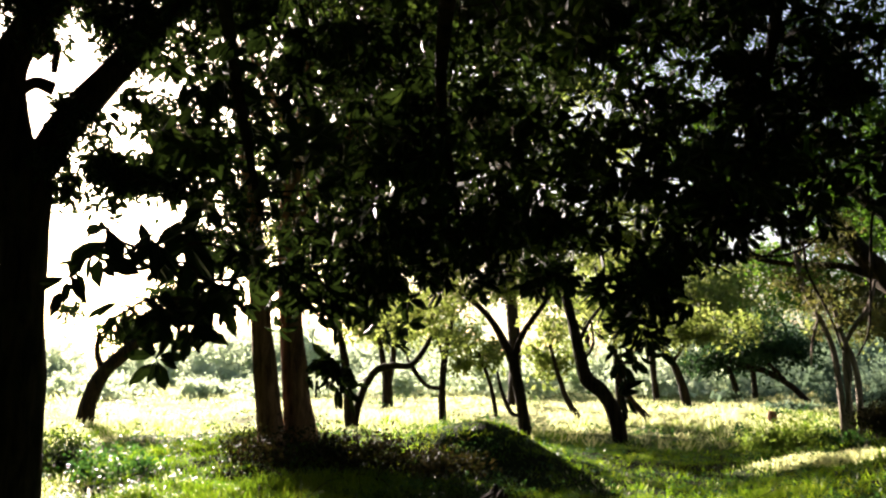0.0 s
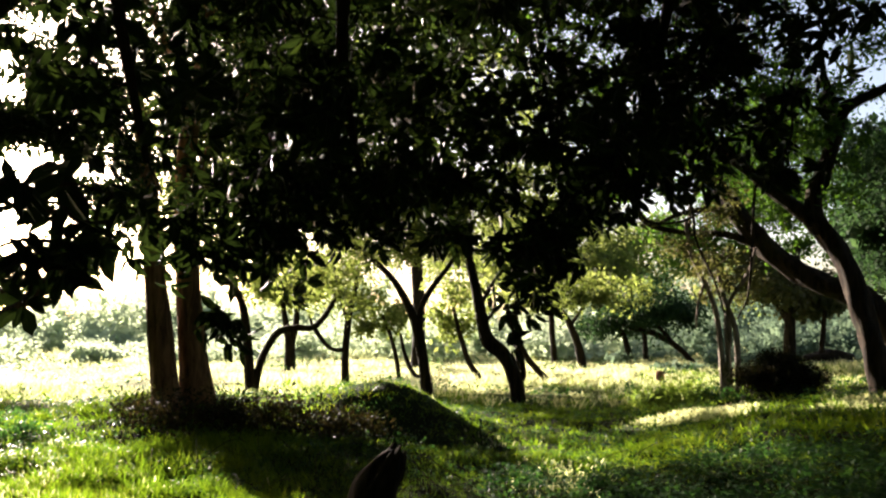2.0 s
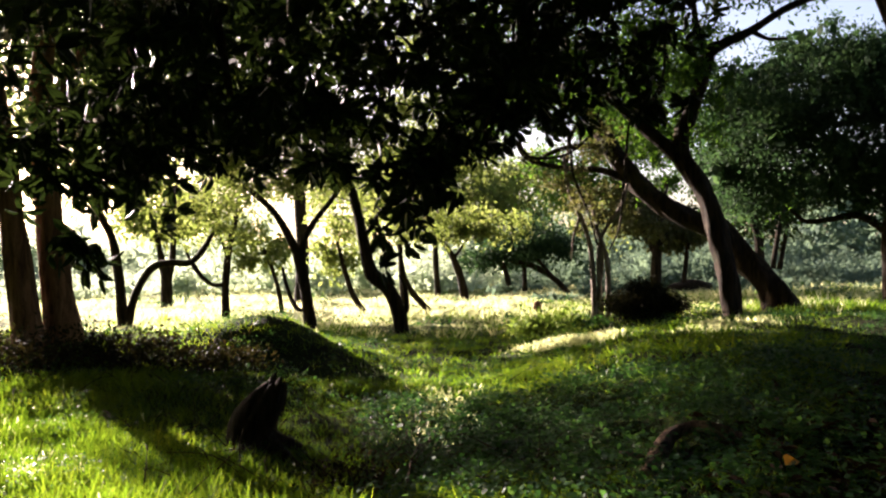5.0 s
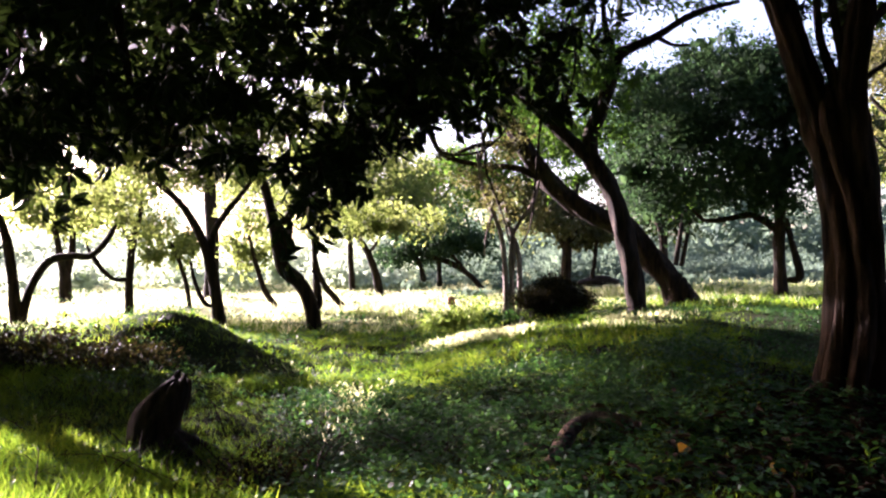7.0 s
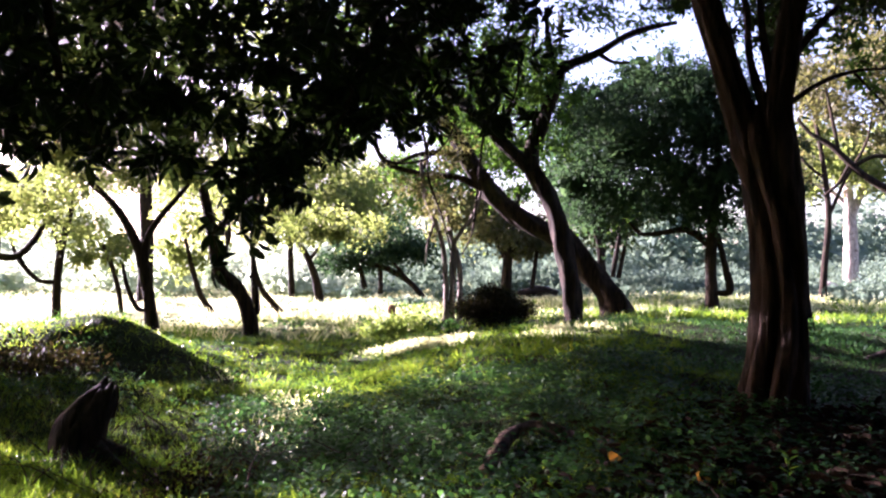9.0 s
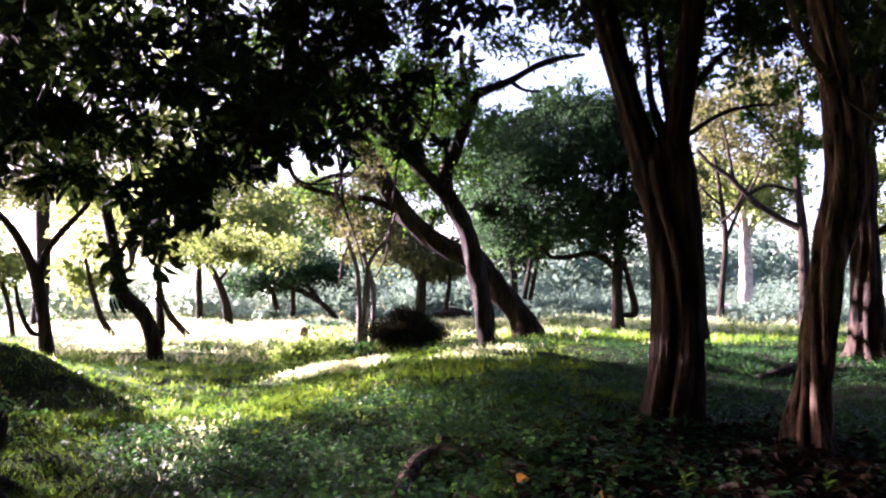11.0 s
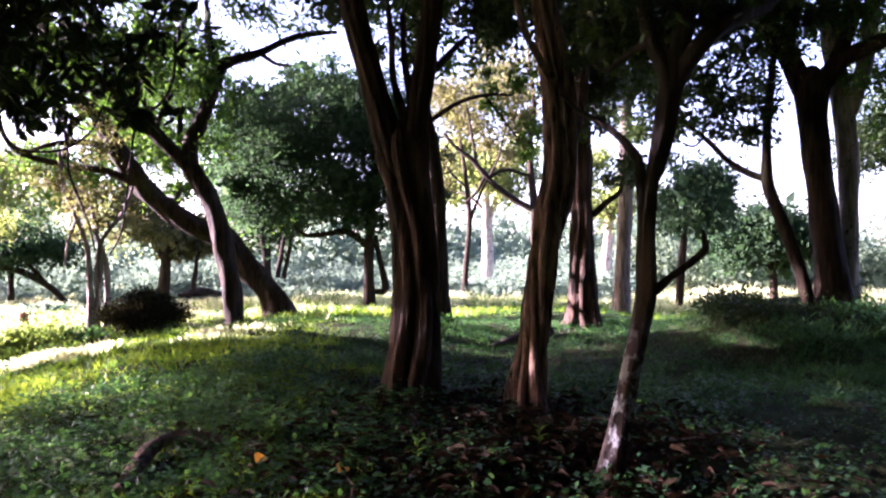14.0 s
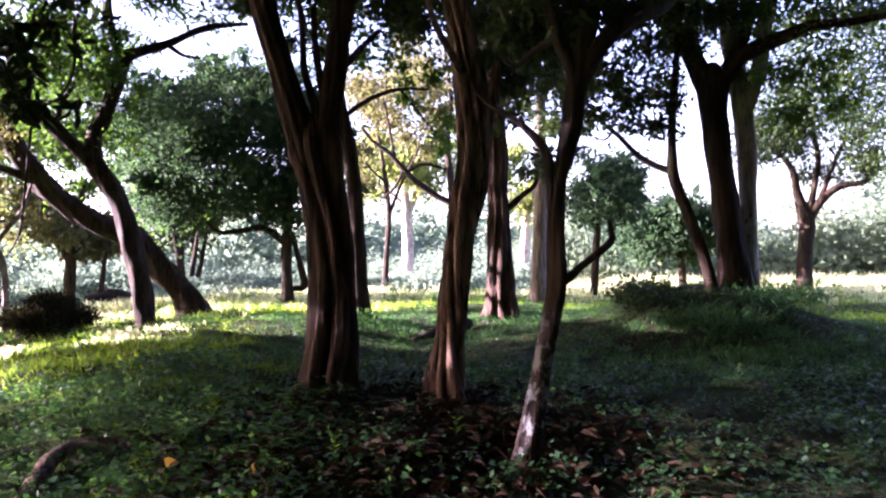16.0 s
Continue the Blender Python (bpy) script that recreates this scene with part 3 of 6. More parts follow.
tree("thin upright tree with a low upward-curving branch", -0.06, 20.77,
     [(0, 0, -0.1, 0.119), (-0.01, -0, 0.63, 0.103), (0.04, 0, 1.48, 0.095), (0.17, 0, 2.25, 0.079), (0.34, -0, 3.02, 0.064)],
     [(-0.02, -0, 0.94, 0.063), (-0.38, -0.01, 0.99, 0.056), (-0.67, -0.02, 1.27, 0.056), (-0.88, -0.02, 1.58, 0.048), (-1, -0.03, 1.95, 0.032)],
     [(0.07, 0, 1.63, 0.056), (-0.11, -0, 2.25, 0.04), (-0.33, -0, 2.71, 0.032)],
     # the first flat clump is added as a sun blocker
     crown=[(-0.45, -0.47, 4.76, 2.32, 0.53, 2.2, 3000), (-0.44, -0.47, 5.85, 2.17, 1.08, 2, 3900), (-0.57, -0.47, 7.82, 2.32, 0.93, 2, 1800), (0.11, 0, 2.56, 0.95, 0.71, 1.6, 1650), (-0.47, -0.01, 3.79, 1.43, 0.79, 1.8, 2400), (0.73, -0.01, 3.49, 0.95, 0.71, 1.6, 1350)],
     bark_kind="brown", leaf_kind="light", per=240, leaf=0.13)
tree("slim dark tree forking into two arching limbs", 1.85, 17.05,
     [(0, 0, -0.1, 0.171), (-0.09, 0.01, 0.65, 0.131), (-0.21, 0.02, 1.43, 0.124), (-0.43, 0.04, 2.14, 0.098), (-0.83, 0.07, 2.83, 0.079), (-1.41, 0.09, 3.37, 0.059), (-1.9, 0.09, 3.75, 0.04)],
     [(-0.21, 0.02, 1.43, 0.098), (-0.18, 0.02, 2.07, 0.079), (0.08, -0.01, 2.59, 0.066), (0.53, -0.06, 3.17, 0.053), (0.9, -0.12, 3.76, 0.04)],
     [(-0.35, 0.03, 0.65, 0.052), (-0.55, 0.05, 1.11, 0.046), (-0.64, 0.05, 1.56, 0.033)],
     # first three and last two clumps are added to shade the slope
     crown=[(-0.73, 0.58, 4.92, 2.29, 0.48, 2.2, 5850), (1.09, 0.17, 4.98, 1.86, 0.53, 2, 4500), (2.84, 0.53, 5.19, 1.25, 0.5, 1.8, 2700), (-0.72, 0.58, 5.84, 2.02, 0.81, 2, 2025), (-0.17, 0.54, 7.47, 2.29, 0.81, 2, 1012), (-1.15, 0.08, 3.76, 1.31, 0.59, 1.3, 3375), (0.25, -0.03, 3.63, 1.05, 0.59, 1.3, 2700), (-0.38, 0.04, 4.54, 1.57, 0.59, 1.5, 3375), (-1.89, -0.43, 4.3, 1.01, 0.63, 1.2, 2475), (2.75, -0.45, 2.45, 1.2, 0.4, 1.1, 2250), (4.05, -0.75, 2.5, 1.1, 0.4, 1, 2025)],
     bark_kind="brown", leaf_kind="light", per=95, leaf=0.115, high=11.5, spread=6.0, high_leaf=4.0)
tree("thin sunlit sapling with sparse yellow-green leaves", 1.63, 23.79,
     [(0, 0, -0.1, 0.082), (-0.12, 0.01, 0.75, 0.073), (-0.32, 0.02, 1.47, 0.064), (-0.54, 0.03, 2.01, 0.046)],
     crown=[(-0.45, 0.03, 2.19, 0.82, 0.73, 1.3, 1050)],
     bark_kind="brown", leaf_kind="light", per=240, leaf=0.243)
tree("crooked dark trunk bending sideways above the grass", 4, 17.25,
     [(0, 0, -0.1, 0.176), (-0.11, 0.02, 0.56, 0.169), (-0.35, 0.08, 1.08, 0.169), (-0.7, 0.15, 1.41, 0.176), (-0.84, 0.17, 1.99, 0.142), (-1, 0.2, 2.84, 0.115), (-1.18, 0.23, 3.57, 0.095), (-1.46, 0.27, 4.22, 0.068)],
     [(-0.87, 0.17, 2.19, 0.054), (-0.59, 0.12, 2.73, 0.041), (-0.26, 0.06, 3.13, 0.034)],
     [(-0.78, 0.16, 1.79, 0.041), (-0.53, 0.11, 2.19, 0.034), (-0.55, 0.12, 2.73, 0.027)],
     [(0.1, -0.02, 0.56, 0.068), (0.06, -0.01, 1.1, 0.047), (-0.07, 0.02, 1.37, 0.034)],
     crown=[(-0.4, 0.47, 6.64, 2.07, 0.96, 2, 1440), (0.16, 0.35, 8.03, 2.2, 0.83, 2, 960), (1.49, -0.01, 7.01, 1.38, 0.96, 2, 1680), (-1.17, 0.23, 4.09, 1.08, 0.67, 1.4, 3120), (-0.1, 0.02, 4.89, 1.21, 0.61, 1.4, 2880), (-1.82, 0.32, 5.04, 1.21, 0.67, 1.4, 3120)],
     bark_kind="brown", leaf_kind="light", per=95, leaf=0.12)
tree("group of thin leaning stems with pale green leaves", 6.4, 23.17,
     [(0, 0, -0.1, 0.11), (-0.45, 0.12, 0.4, 0.101), (-0.73, 0.19, 0.77, 0.092), (-0.94, 0.24, 1.33, 0.073), (-1.08, 0.27, 2.24, 0.064)],
     [(-2.21, 0.49, 0.07, 0.11), (-2.53, 0.55, 0.59, 0.092), (-2.73, 0.58, 1.17, 0.083), (-2.94, 0.61, 2, 0.064), (-3.08, 0.63, 2.64, 0.046)],
     [(-0.97, 0.24, 0.32, 0.101), (-1.01, 0.25, 1.14, 0.092), (-1.03, 0.26, 2.24, 0.083), (-0.94, 0.24, 3.34, 0.064)],
     crown=[(-2.79, 0.59, 2.64, 1.01, 1.1, 1.5, 825), (-3.16, 0.64, 1.73, 0.92, 0.73, 1.5, 450), (-0.88, 0.22, 3.71, 1.1, 0.73, 1.5, 1200)],
     bark_kind="brown", leaf_kind="light", per=240, leaf=0.243)
tree("slender slanting tree at the edge of the clearing", 9.41, 29.25,
     [(0, 0, -0.1, 0.188), (-0.2, 0.06, 1.02, 0.164), (-0.55, 0.17, 1.96, 0.129), (-0.98, 0.3, 2.62, 0.106), (-1.49, 0.43, 3.38, 0.07)],
     [(-0.46, 0.14, 1.72, 0.082), (-0, 0, 2.42, 0.059), (0.19, -0.06, 3.11, 0.047)],
     crown=[(-1.15, 0.34, 3.61, 1.64, 0.94, 2.2, 1650), (0.2, -0.06, 3.82, 1.41, 1.05, 2.2, 1500)],
     bark_kind="brown", leaf_kind="light", per=240, leaf=0.324)
tree("low dark-leaved tree with arching branches near the ground", 15.14, 31.21,
     [(0, 0, -0.1, 0.146), (-0.52, 0.25, 0.59, 0.132), (-1.17, 0.54, 1.12, 0.132), (-1.8, 0.8, 1.44, 0.132), (-2.46, 1.07, 1.6, 0.106), (-3.13, 1.32, 1.87, 0.079)],
     [(-1.93, 0.86, 0.2, 0.132), (-1.93, 0.85, 0.86, 0.119), (-1.95, 0.86, 1.6, 0.106)],
     [(-0.76, 0.35, 0.85, 0.093), (-1.36, 0.62, 1.65, 0.079), (-1.85, 0.82, 2.45, 0.066)],
     [(-2.59, 1.12, 0.21, 0.159), (-2.69, 1.15, 0.87, 0.132), (-2.88, 1.23, 1.53, 0.106)],
     crown=[(-2.34, 1.02, 2.58, 2.38, 1.19, 2.5, 4620), (-0.88, 0.41, 1.91, 1.32, 0.79, 2, 1470), (-3.82, 1.56, 2.19, 1.06, 0.79, 2, 1050)],
     bark_kind="brown", leaf_kind="blue", per=240, leaf=0.243)
tree("sunlit yellow-green tree standing in the bright meadow", 9.15, 32.51,
     [(0, 0, -0.1, 0.155), (-0.09, 0.03, 1.67, 0.129), (-0.04, 0.01, 3.19, 0.116), (0.26, -0.07, 4.72, 0.091), (0.7, -0.2, 6.01, 0.065)],
     [(-0.04, 0.01, 2.94, 0.09), (-0.52, 0.14, 4.21, 0.078), (-1, 0.26, 5.47, 0.052)],
     [(0.11, -0.03, 3.96, 0.077), (0.93, -0.27, 4.73, 0.052), (1.66, -0.51, 5.25, 0.039)],
     crown=[(-0.51, 0.14, 5.99, 2.06, 1.29, 2.5, 3300), (1.43, -0.43, 6.79, 2.06, 1.42, 2.5, 3600), (0.69, -0.2, 4.47, 1.8, 1.29, 2.5, 2700), (-1.96, 0.48, 4.95, 1.29, 1.03, 2.5, 1200), (2.38, -0.76, 4.99, 1.55, 1.29, 2.5, 1950)],
     bark_kind="brown", leaf_kind="light", per=240, leaf=0.243)
tree("pale leafy tree at the far side of the meadow", 9.3, 47.1,
     [(0, 0, -0.1, 0.22), (-0.17, 0.03, 1.92, 0.183), (-0.3, 0.06, 3.69, 0.147), (-0.5, 0.09, 5.82, 0.11)],
     [(-0.23, 0.04, 3.34, 0.128), (-1.17, 0.21, 4.75, 0.092), (-1.84, 0.32, 5.8, 0.074)],
     [(-0.3, 0.06, 4.05, 0.11), (0.69, -0.14, 5.48, 0.074)],
     crown=[(-0.83, 0.15, 6.88, 2.93, 1.65, 3, 2850), (-2.84, 0.46, 5.42, 2.57, 1.65, 3, 2250), (1.21, -0.25, 7.64, 2.57, 1.65, 3, 2250), (-0.16, 0.03, 4.4, 2.2, 1.47, 3, 1500)],
     bark_kind="brown", leaf_kind="light", per=240, leaf=0.297)
tree("pale leafy tree at the far side of the meadow", 18.19, 47.03,
     [(0, 0, -0.1, 0.231), (0.15, -0.06, 2.29, 0.192), (0.38, -0.15, 4.6, 0.154), (0.57, -0.22, 6.91, 0.116)],
     [(0.27, -0.1, 3.83, 0.135), (1.45, -0.58, 5.75, 0.097), (2.34, -0.97, 7.29, 0.077)],
     [(0.3, -0.12, 4.21, 0.116), (-1.05, 0.39, 5.75, 0.077)],
     crown=[(0.39, -0.15, 8.06, 3.08, 1.92, 3, 3000), (2.87, -1.2, 6.51, 2.69, 1.92, 3, 2400), (-1.41, 0.52, 6.52, 2.31, 1.73, 3, 1950), (1.09, -0.43, 4.59, 2.31, 1.35, 3, 1350), (5.28, -2.38, 4.57, 2.31, 1.73, 3, 1800)],
     bark_kind="brown", leaf_kind="light", per=240, leaf=0.297)
tree("pale multi-stemmed tree with dry brownish hanging leaves", 7.3, 13.88,
     [(0, 0, -0.1, 0.085), (0.0, 0, 0.57, 0.06), (-0.02, 0.01, 1.17, 0.056), (-0.07, 0.03, 1.76, 0.05), (-0.22, 0.11, 2.3, 0.048), (-0.43, 0.21, 2.9, 0.048), (-0.5, 0.25, 3.56, 0.036)],
     [(0.12, -0.06, 0.0, 0.07), (0.11, -0.06, 0.69, 0.05), (0.09, -0.05, 1.28, 0.048), (0.16, -0.08, 1.88, 0.044), (0.5, -0.27, 2.47, 0.042), (0.63, -0.35, 2.95, 0.03)],
     [(0.24, -0.12, 0.0, 0.075), (0.26, -0.13, 0.81, 0.06), (0.23, -0.12, 1.46, 0.056), (0.08, -0.04, 2, 0.048), (-0.01, 0, 2.6, 0.036)],
     [(0.1, -0.05, 0.02, 0.048), (0.08, -0.04, 0.69, 0.036), (0.16, -0.08, 1.28, 0.036), (0.14, -0.07, 1.76, 0.03)],
     [(-0.22, 0.11, 2.3, 0.036), (-0.35, 0.18, 1.88, 0.024), (-0.41, 0.2, 1.41, 0.018)],
     crown=[(-0.35, 0.17, 3.0, 0.7, 0.45, 0.9, 1150), (-0.1, 0.1, 2.5, 0.6, 0.4, 0.8, 850), (0.1, -0.05, 2.0, 0.45, 0.32, 0.6, 380), (-0.45, 0.22, 3.8, 0.96, 0.6, 1.4, 734), (0.51, 0.77, 3.94, 1.01, 0.63, 1.6, 459)],
     bark_kind="grey", leaf_kind="dry", per=95, leaf=0.1, high=11)
tree("small twiggy tree with sparse dry leaves", 14.3, 22.83,
     [(0, 0, -0.1, 0.206), (0.04, -0.03, 1.03, 0.185), (0.1, -0.06, 2.05, 0.154), (0.23, -0.14, 3.06, 0.103), (0.4, -0.26, 4.08, 0.072)],
     [(0.08, -0.05, 1.44, 0.103), (-0.21, 0.13, 2.25, 0.072), (-0.38, 0.23, 2.97, 0.051)],
     [(0.1, -0.06, 1.84, 0.092), (0.48, -0.3, 2.45, 0.062), (0.82, -0.53, 3.05, 0.051)],
     [(0.8, -0.52, 0.62, 0.092), (0.89, -0.58, 1.43, 0.082), (0.98, -0.64, 2.24, 0.062)],
     crown=[(0.05, -0.03, 2.66, 1.13, 0.82, 2, 2160), (0.65, -0.41, 2.65, 1.03, 0.72, 2, 1620), (-0.29, 0.18, 3.48, 1.03, 0.82, 2, 1890)],
     bark_kind="brown", leaf_kind="dry", per=240, leaf=0.243)
tree("dark leaning tree crossing another, with bent upper limbs", 9.48, 12.34,
     [(0, 0, -0.1, 0.230), (-0.01, 0.01, 0.22, 0.197), (-0.06, 0.04, 0.8, 0.182), (-0.14, 0.11, 1.44, 0.216), (-0.27, 0.2, 2.14, 0.207), (-0.45, 0.33, 2.73, 0.183), (-0.7, 0.5, 3.24, 0.168)],
     [(-0.7, 0.5, 3.24, 0.155), (-1.12, 0.77, 3.72, 0.138), (-1.62, 1.07, 4.31, 0.121), (-2.05, 1.31, 4.78, 0.109), (-2.78, 1.16, 5.2, 0.089), (-3.59, 1.03, 5.53, 0.07)],
     [(-0.7, 0.5, 3.24, 0.167), (-0.71, 0.51, 3.73, 0.156), (-0.55, 0.4, 4.22, 0.151), (-0.4, 0.29, 4.77, 0.158), (-0.26, 0.19, 5.33, 0.147), (0.01, -0.01, 5.5, 0.098), (0.37, -0.29, 5.69, 0.074), (0.8, -0.65, 5.99, 0.068), (1.13, -0.94, 6.13, 0.056), (1.52, -1.31, 6.19, 0.043)],
     [(0.35, -0.28, 5.67, 0.049), (0.59, -0.46, 5.48, 0.037), (0.84, -0.68, 5.44, 0.025)],
     [(-0.31, 0.23, 5.24, 0.085), (-0.45, 0.33, 5.95, 0.068), (-0.49, 0.35, 6.66, 0.05)],
     [(-1.29, 0.88, 3.87, 0.054), (-1.14, 0.78, 4.45, 0.042), (-0.89, 0.62, 5.03, 0.037), (-0.98, 0.68, 5.63, 0.031)],
     crown=[(-2.13, 1.14, 5.62, 1.52, 0.94, 1.6, 2613), (-0.34, 0.48, 6.12, 1.32, 0.72, 1.4, 2011), (1.01, -0.58, 6.57, 1.56, 0.34, 1.4, 1206), (-3.8, 1.71, 5.57, 1.39, 0.81, 1.4, 2212), (-0.82, 0.8, 7.36, 3.59, 0.72, 2, 3621), (-0.24, 0.86, 4.18, 0.74, 0.74, 1.2, 802), (-3.69, 1.43, 4.33, 0.8, 0.5, 1.0, 1516), (-2.85, 0.83, 5.3, 0.9, 0.5, 1.0, 1749), (-1.43, 0.0, 5.27, 0.8, 0.6, 1.0, 1516), (-4.16, 1.39, 5.2, 0.9, 0.6, 1.0, 1516), (-4.73, 1.89, 4.1, 0.7, 0.5, 1.0, 874), (-0.69, -0.29, 4.6, 0.5, 0.5, 0.8, 524)],
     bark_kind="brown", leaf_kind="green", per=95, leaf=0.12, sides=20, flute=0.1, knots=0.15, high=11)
tree("heavily slanting thick trunk crossing behind another tree", 11.79, 13.69,
     [(0, 0, -0.1, 0.455), (-0.08, 0.06, 0.28, 0.344), (-0.29, 0.24, 0.73, 0.275), (-0.59, 0.48, 1.18, 0.261), (-1.01, 0.8, 1.86, 0.261), (-1.55, 1.18, 2.14, 0.241), (-2.11, 1.54, 2.56, 0.241), (-2.57, 1.82, 3.11, 0.228), (-2.93, 2.02, 3.7, 0.208), (-3.19, 2.17, 4.25, 0.188), (-3.45, 2.3, 4.7, 0.154), (-3.98, 2.56, 5.06, 0.119), (-4.54, 2.82, 5.51, 0.092)],
     [(-2.54, 1.8, 3, 0.097), (-3.19, 2.17, 3.34, 0.083), (-3.99, 2.57, 3.43, 0.069), (-4.74, 2.9, 3.68, 0.062), (-5.03, 3.02, 4.12, 0.049), (-5.19, 3.08, 4.54, 0.035)],
     [(-2.95, 2.04, 3.77, 0.097), (-3.55, 2.36, 3.95, 0.069), (-4.18, 2.65, 3.85, 0.055), (-4.68, 2.88, 3.57, 0.042)],
     [(-3.43, 2.29, 4.67, 0.07), (-3.8, 2.48, 4.26, 0.056), (-3.93, 2.54, 3.57, 0.042)],
     crown=[(-6.12, 2.02, 6.59, 1.4, 1.15, 2, 2091), (-4.36, 1.28, 7.12, 1.53, 1.15, 2, 2574), (-5.52, 1.8, 8.53, 2.8, 1.15, 2, 4828), (-3.88, 0.04, 7.88, 1.45, 0.84, 2, 2574), (-4.29, 2.71, 5.51, 1.51, 0.82, 1.8, 3220), (-5.06, 3.03, 4.81, 1.1, 0.69, 1.6, 2091), (-1.3, 4.1, 5.6, 1.7, 1.1, 1.6, 2800), (-2.4, 3.0, 4.7, 0.84, 0.7, 1.4, 1286), (-3.35, 2.74, 6.03, 1.55, 0.84, 1.8, 2574), (-1.78, 2.37, 3.66, 0.72, 0.86, 1.2, 1125)],
     bark_kind="brown", leaf_kind="green", per=95, leaf=0.12, sides=20, flute=0.1, knots=0.15, high=12.5)
tree("thin-trunked tree with a dense dark round crown", 15.81, 14.6,
     [(0, 0, -0.1, 0.213), (-0.02, 0.03, 0.68, 0.164), (-0.03, 0.03, 1.44, 0.156), (-0, 0, 2.2, 0.139), (0.03, -0.04, 3.11, 0.123), (0.1, -0.11, 4.02, 0.099), (0.03, -0.03, 4.79, 0.075)],
     [(-0.06, 0.07, 1.74, 0.106), (-0.47, 0.49, 2.15, 0.09), (-0.99, 1, 2.06, 0.074), (-1.34, 1.32, 2.06, 0.057), (-1.57, 1.52, 2.34, 0.041)],
     [(0.01, -0.02, 3.11, 0.074), (-0.37, 0.39, 3.75, 0.066), (-0.89, 0.9, 4.25, 0.058)],
     [(0.3, -0.32, 0.53, 0.107), (0.17, -0.19, 1.44, 0.082), (0.08, -0.09, 2.04, 0.074)],
     crown=[(-1.33, 1.31, 4.05, 1.96, 1.55, 2.4, 11232), (-0.46, 0.48, 5.3, 1.47, 1.23, 2.2, 7488), (-2.31, 2.14, 5.3, 0.9, 0.65, 1.5, 2246), (-0.58, 1.19, 6.78, 1.17, 0.67, 1.6, 2995), (0.27, -0.3, 5.97, 0.98, 0.74, 1.6, 2620), (0.83, -0.95, 3.05, 0.82, 0.65, 1.6, 1872), (-2.39, 2.2, 3.07, 1.15, 0.9, 2, 6364), (-0.18, 0.19, 3.12, 0.98, 0.98, 2, 4867), (0.49, -0.54, 4.43, 1.31, 1.31, 2, 5990), (-1.34, 2.45, 5.77, 1.53, 1.02, 2, 5616), (-2.23, 3.16, 4.66, 1.19, 1.19, 2, 4867)],
     bark_kind="brown", leaf_kind="blue", per=240, leaf=0.13, core=0.06)
tree("far pair of thin trunks under green leaves", 21.13, 25.76,
     [(0, 0, -0.1, 0.19), (-0.07, 0.05, 2.13, 0.165), (-0.21, 0.17, 3.12, 0.127)],
     [(0.51, -0.43, 0.9, 0.102), (0.66, -0.55, 1.88, 0.089), (0.79, -0.67, 2.85, 0.076)],
     crown=[(-0.02, 0.01, 3.61, 1.78, 1.02, 2.5, 3600), (0.89, -0.75, 4.07, 1.52, 1.02, 2.5, 2640)],
     bark_kind="brown", leaf_kind="dark", per=240, leaf=0.27)
tree("large fluted brown trunk forking into two heavy limbs", 5.58, 4.39,
     [(0, 0, -0.1, 0.316), (0.01, -0.01, 0.2, 0.25), (0.03, -0.03, 0.57, 0.216), (0.03, -0.04, 1.1, 0.204), (0.02, -0.02, 1.63, 0.199), (-0.02, 0.02, 2.05, 0.21), (-0.04, 0.05, 2.32, 0.238)],
     [(-0.09, 0.11, 2.29, 0.143), (-0.19, 0.21, 2.69, 0.125), (-0.27, 0.3, 3.16, 0.117), (-0.37, 0.4, 3.68, 0.109), (-0.24, 0.67, 4.32, 0.106), (-0.14, 0.96, 5.05, 0.096)],
     [(0.02, -0.03, 2.32, 0.138), (0.04, -0.05, 2.69, 0.121), (0.08, -0.1, 3.18, 0.113), (0.12, -0.15, 3.66, 0.109), (0.01, -0.31, 4.12, 0.094), (-0.05, -0.53, 4.66, 0.080)],
     [(-0.05, 0.05, 2.69, 0.043), (-0.11, 0.13, 3.06, 0.034), (0.15, 0.39, 3.61, 0.031), (0.38, 0.7, 4.25, 0.028)],
     [(-0, 0, 2.8, 0.039), (-0.04, 0.05, 3.23, 0.032), (0.37, 0.43, 3.84, 0.027)],
     [(0.08, -0.09, 3.02, 0.039), (0.6, 0.01, 3.42, 0.034), (1.01, 0.09, 3.71, 0.025)],
     # the last two clumps are an unseen roof added to cut skylight
     crown=[(-0.39, 0.55, 4.08, 0.76, 0.27, 1, 2244), (0.18, -0.07, 4.24, 0.82, 0.33, 1, 2550), (1.02, 0.97, 3.87, 0.39, 0.39, 0.8, 510), (0.81, -0.28, 4.12, 0.69, 0.34, 1, 1836), (1.01, -0.58, 4.87, 1.72, 0.46, 1.5, 4080), (-0.09, 0.78, 5.02, 1.72, 0.52, 1.5, 4080), (-3.08, 4.61, 9.2, 3.4, 0.8, 3.4, 1530), (-6.08, 5.11, 9.6, 2.6, 0.8, 2.6, 510)],
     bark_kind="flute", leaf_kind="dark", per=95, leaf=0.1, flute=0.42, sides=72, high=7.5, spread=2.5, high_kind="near")
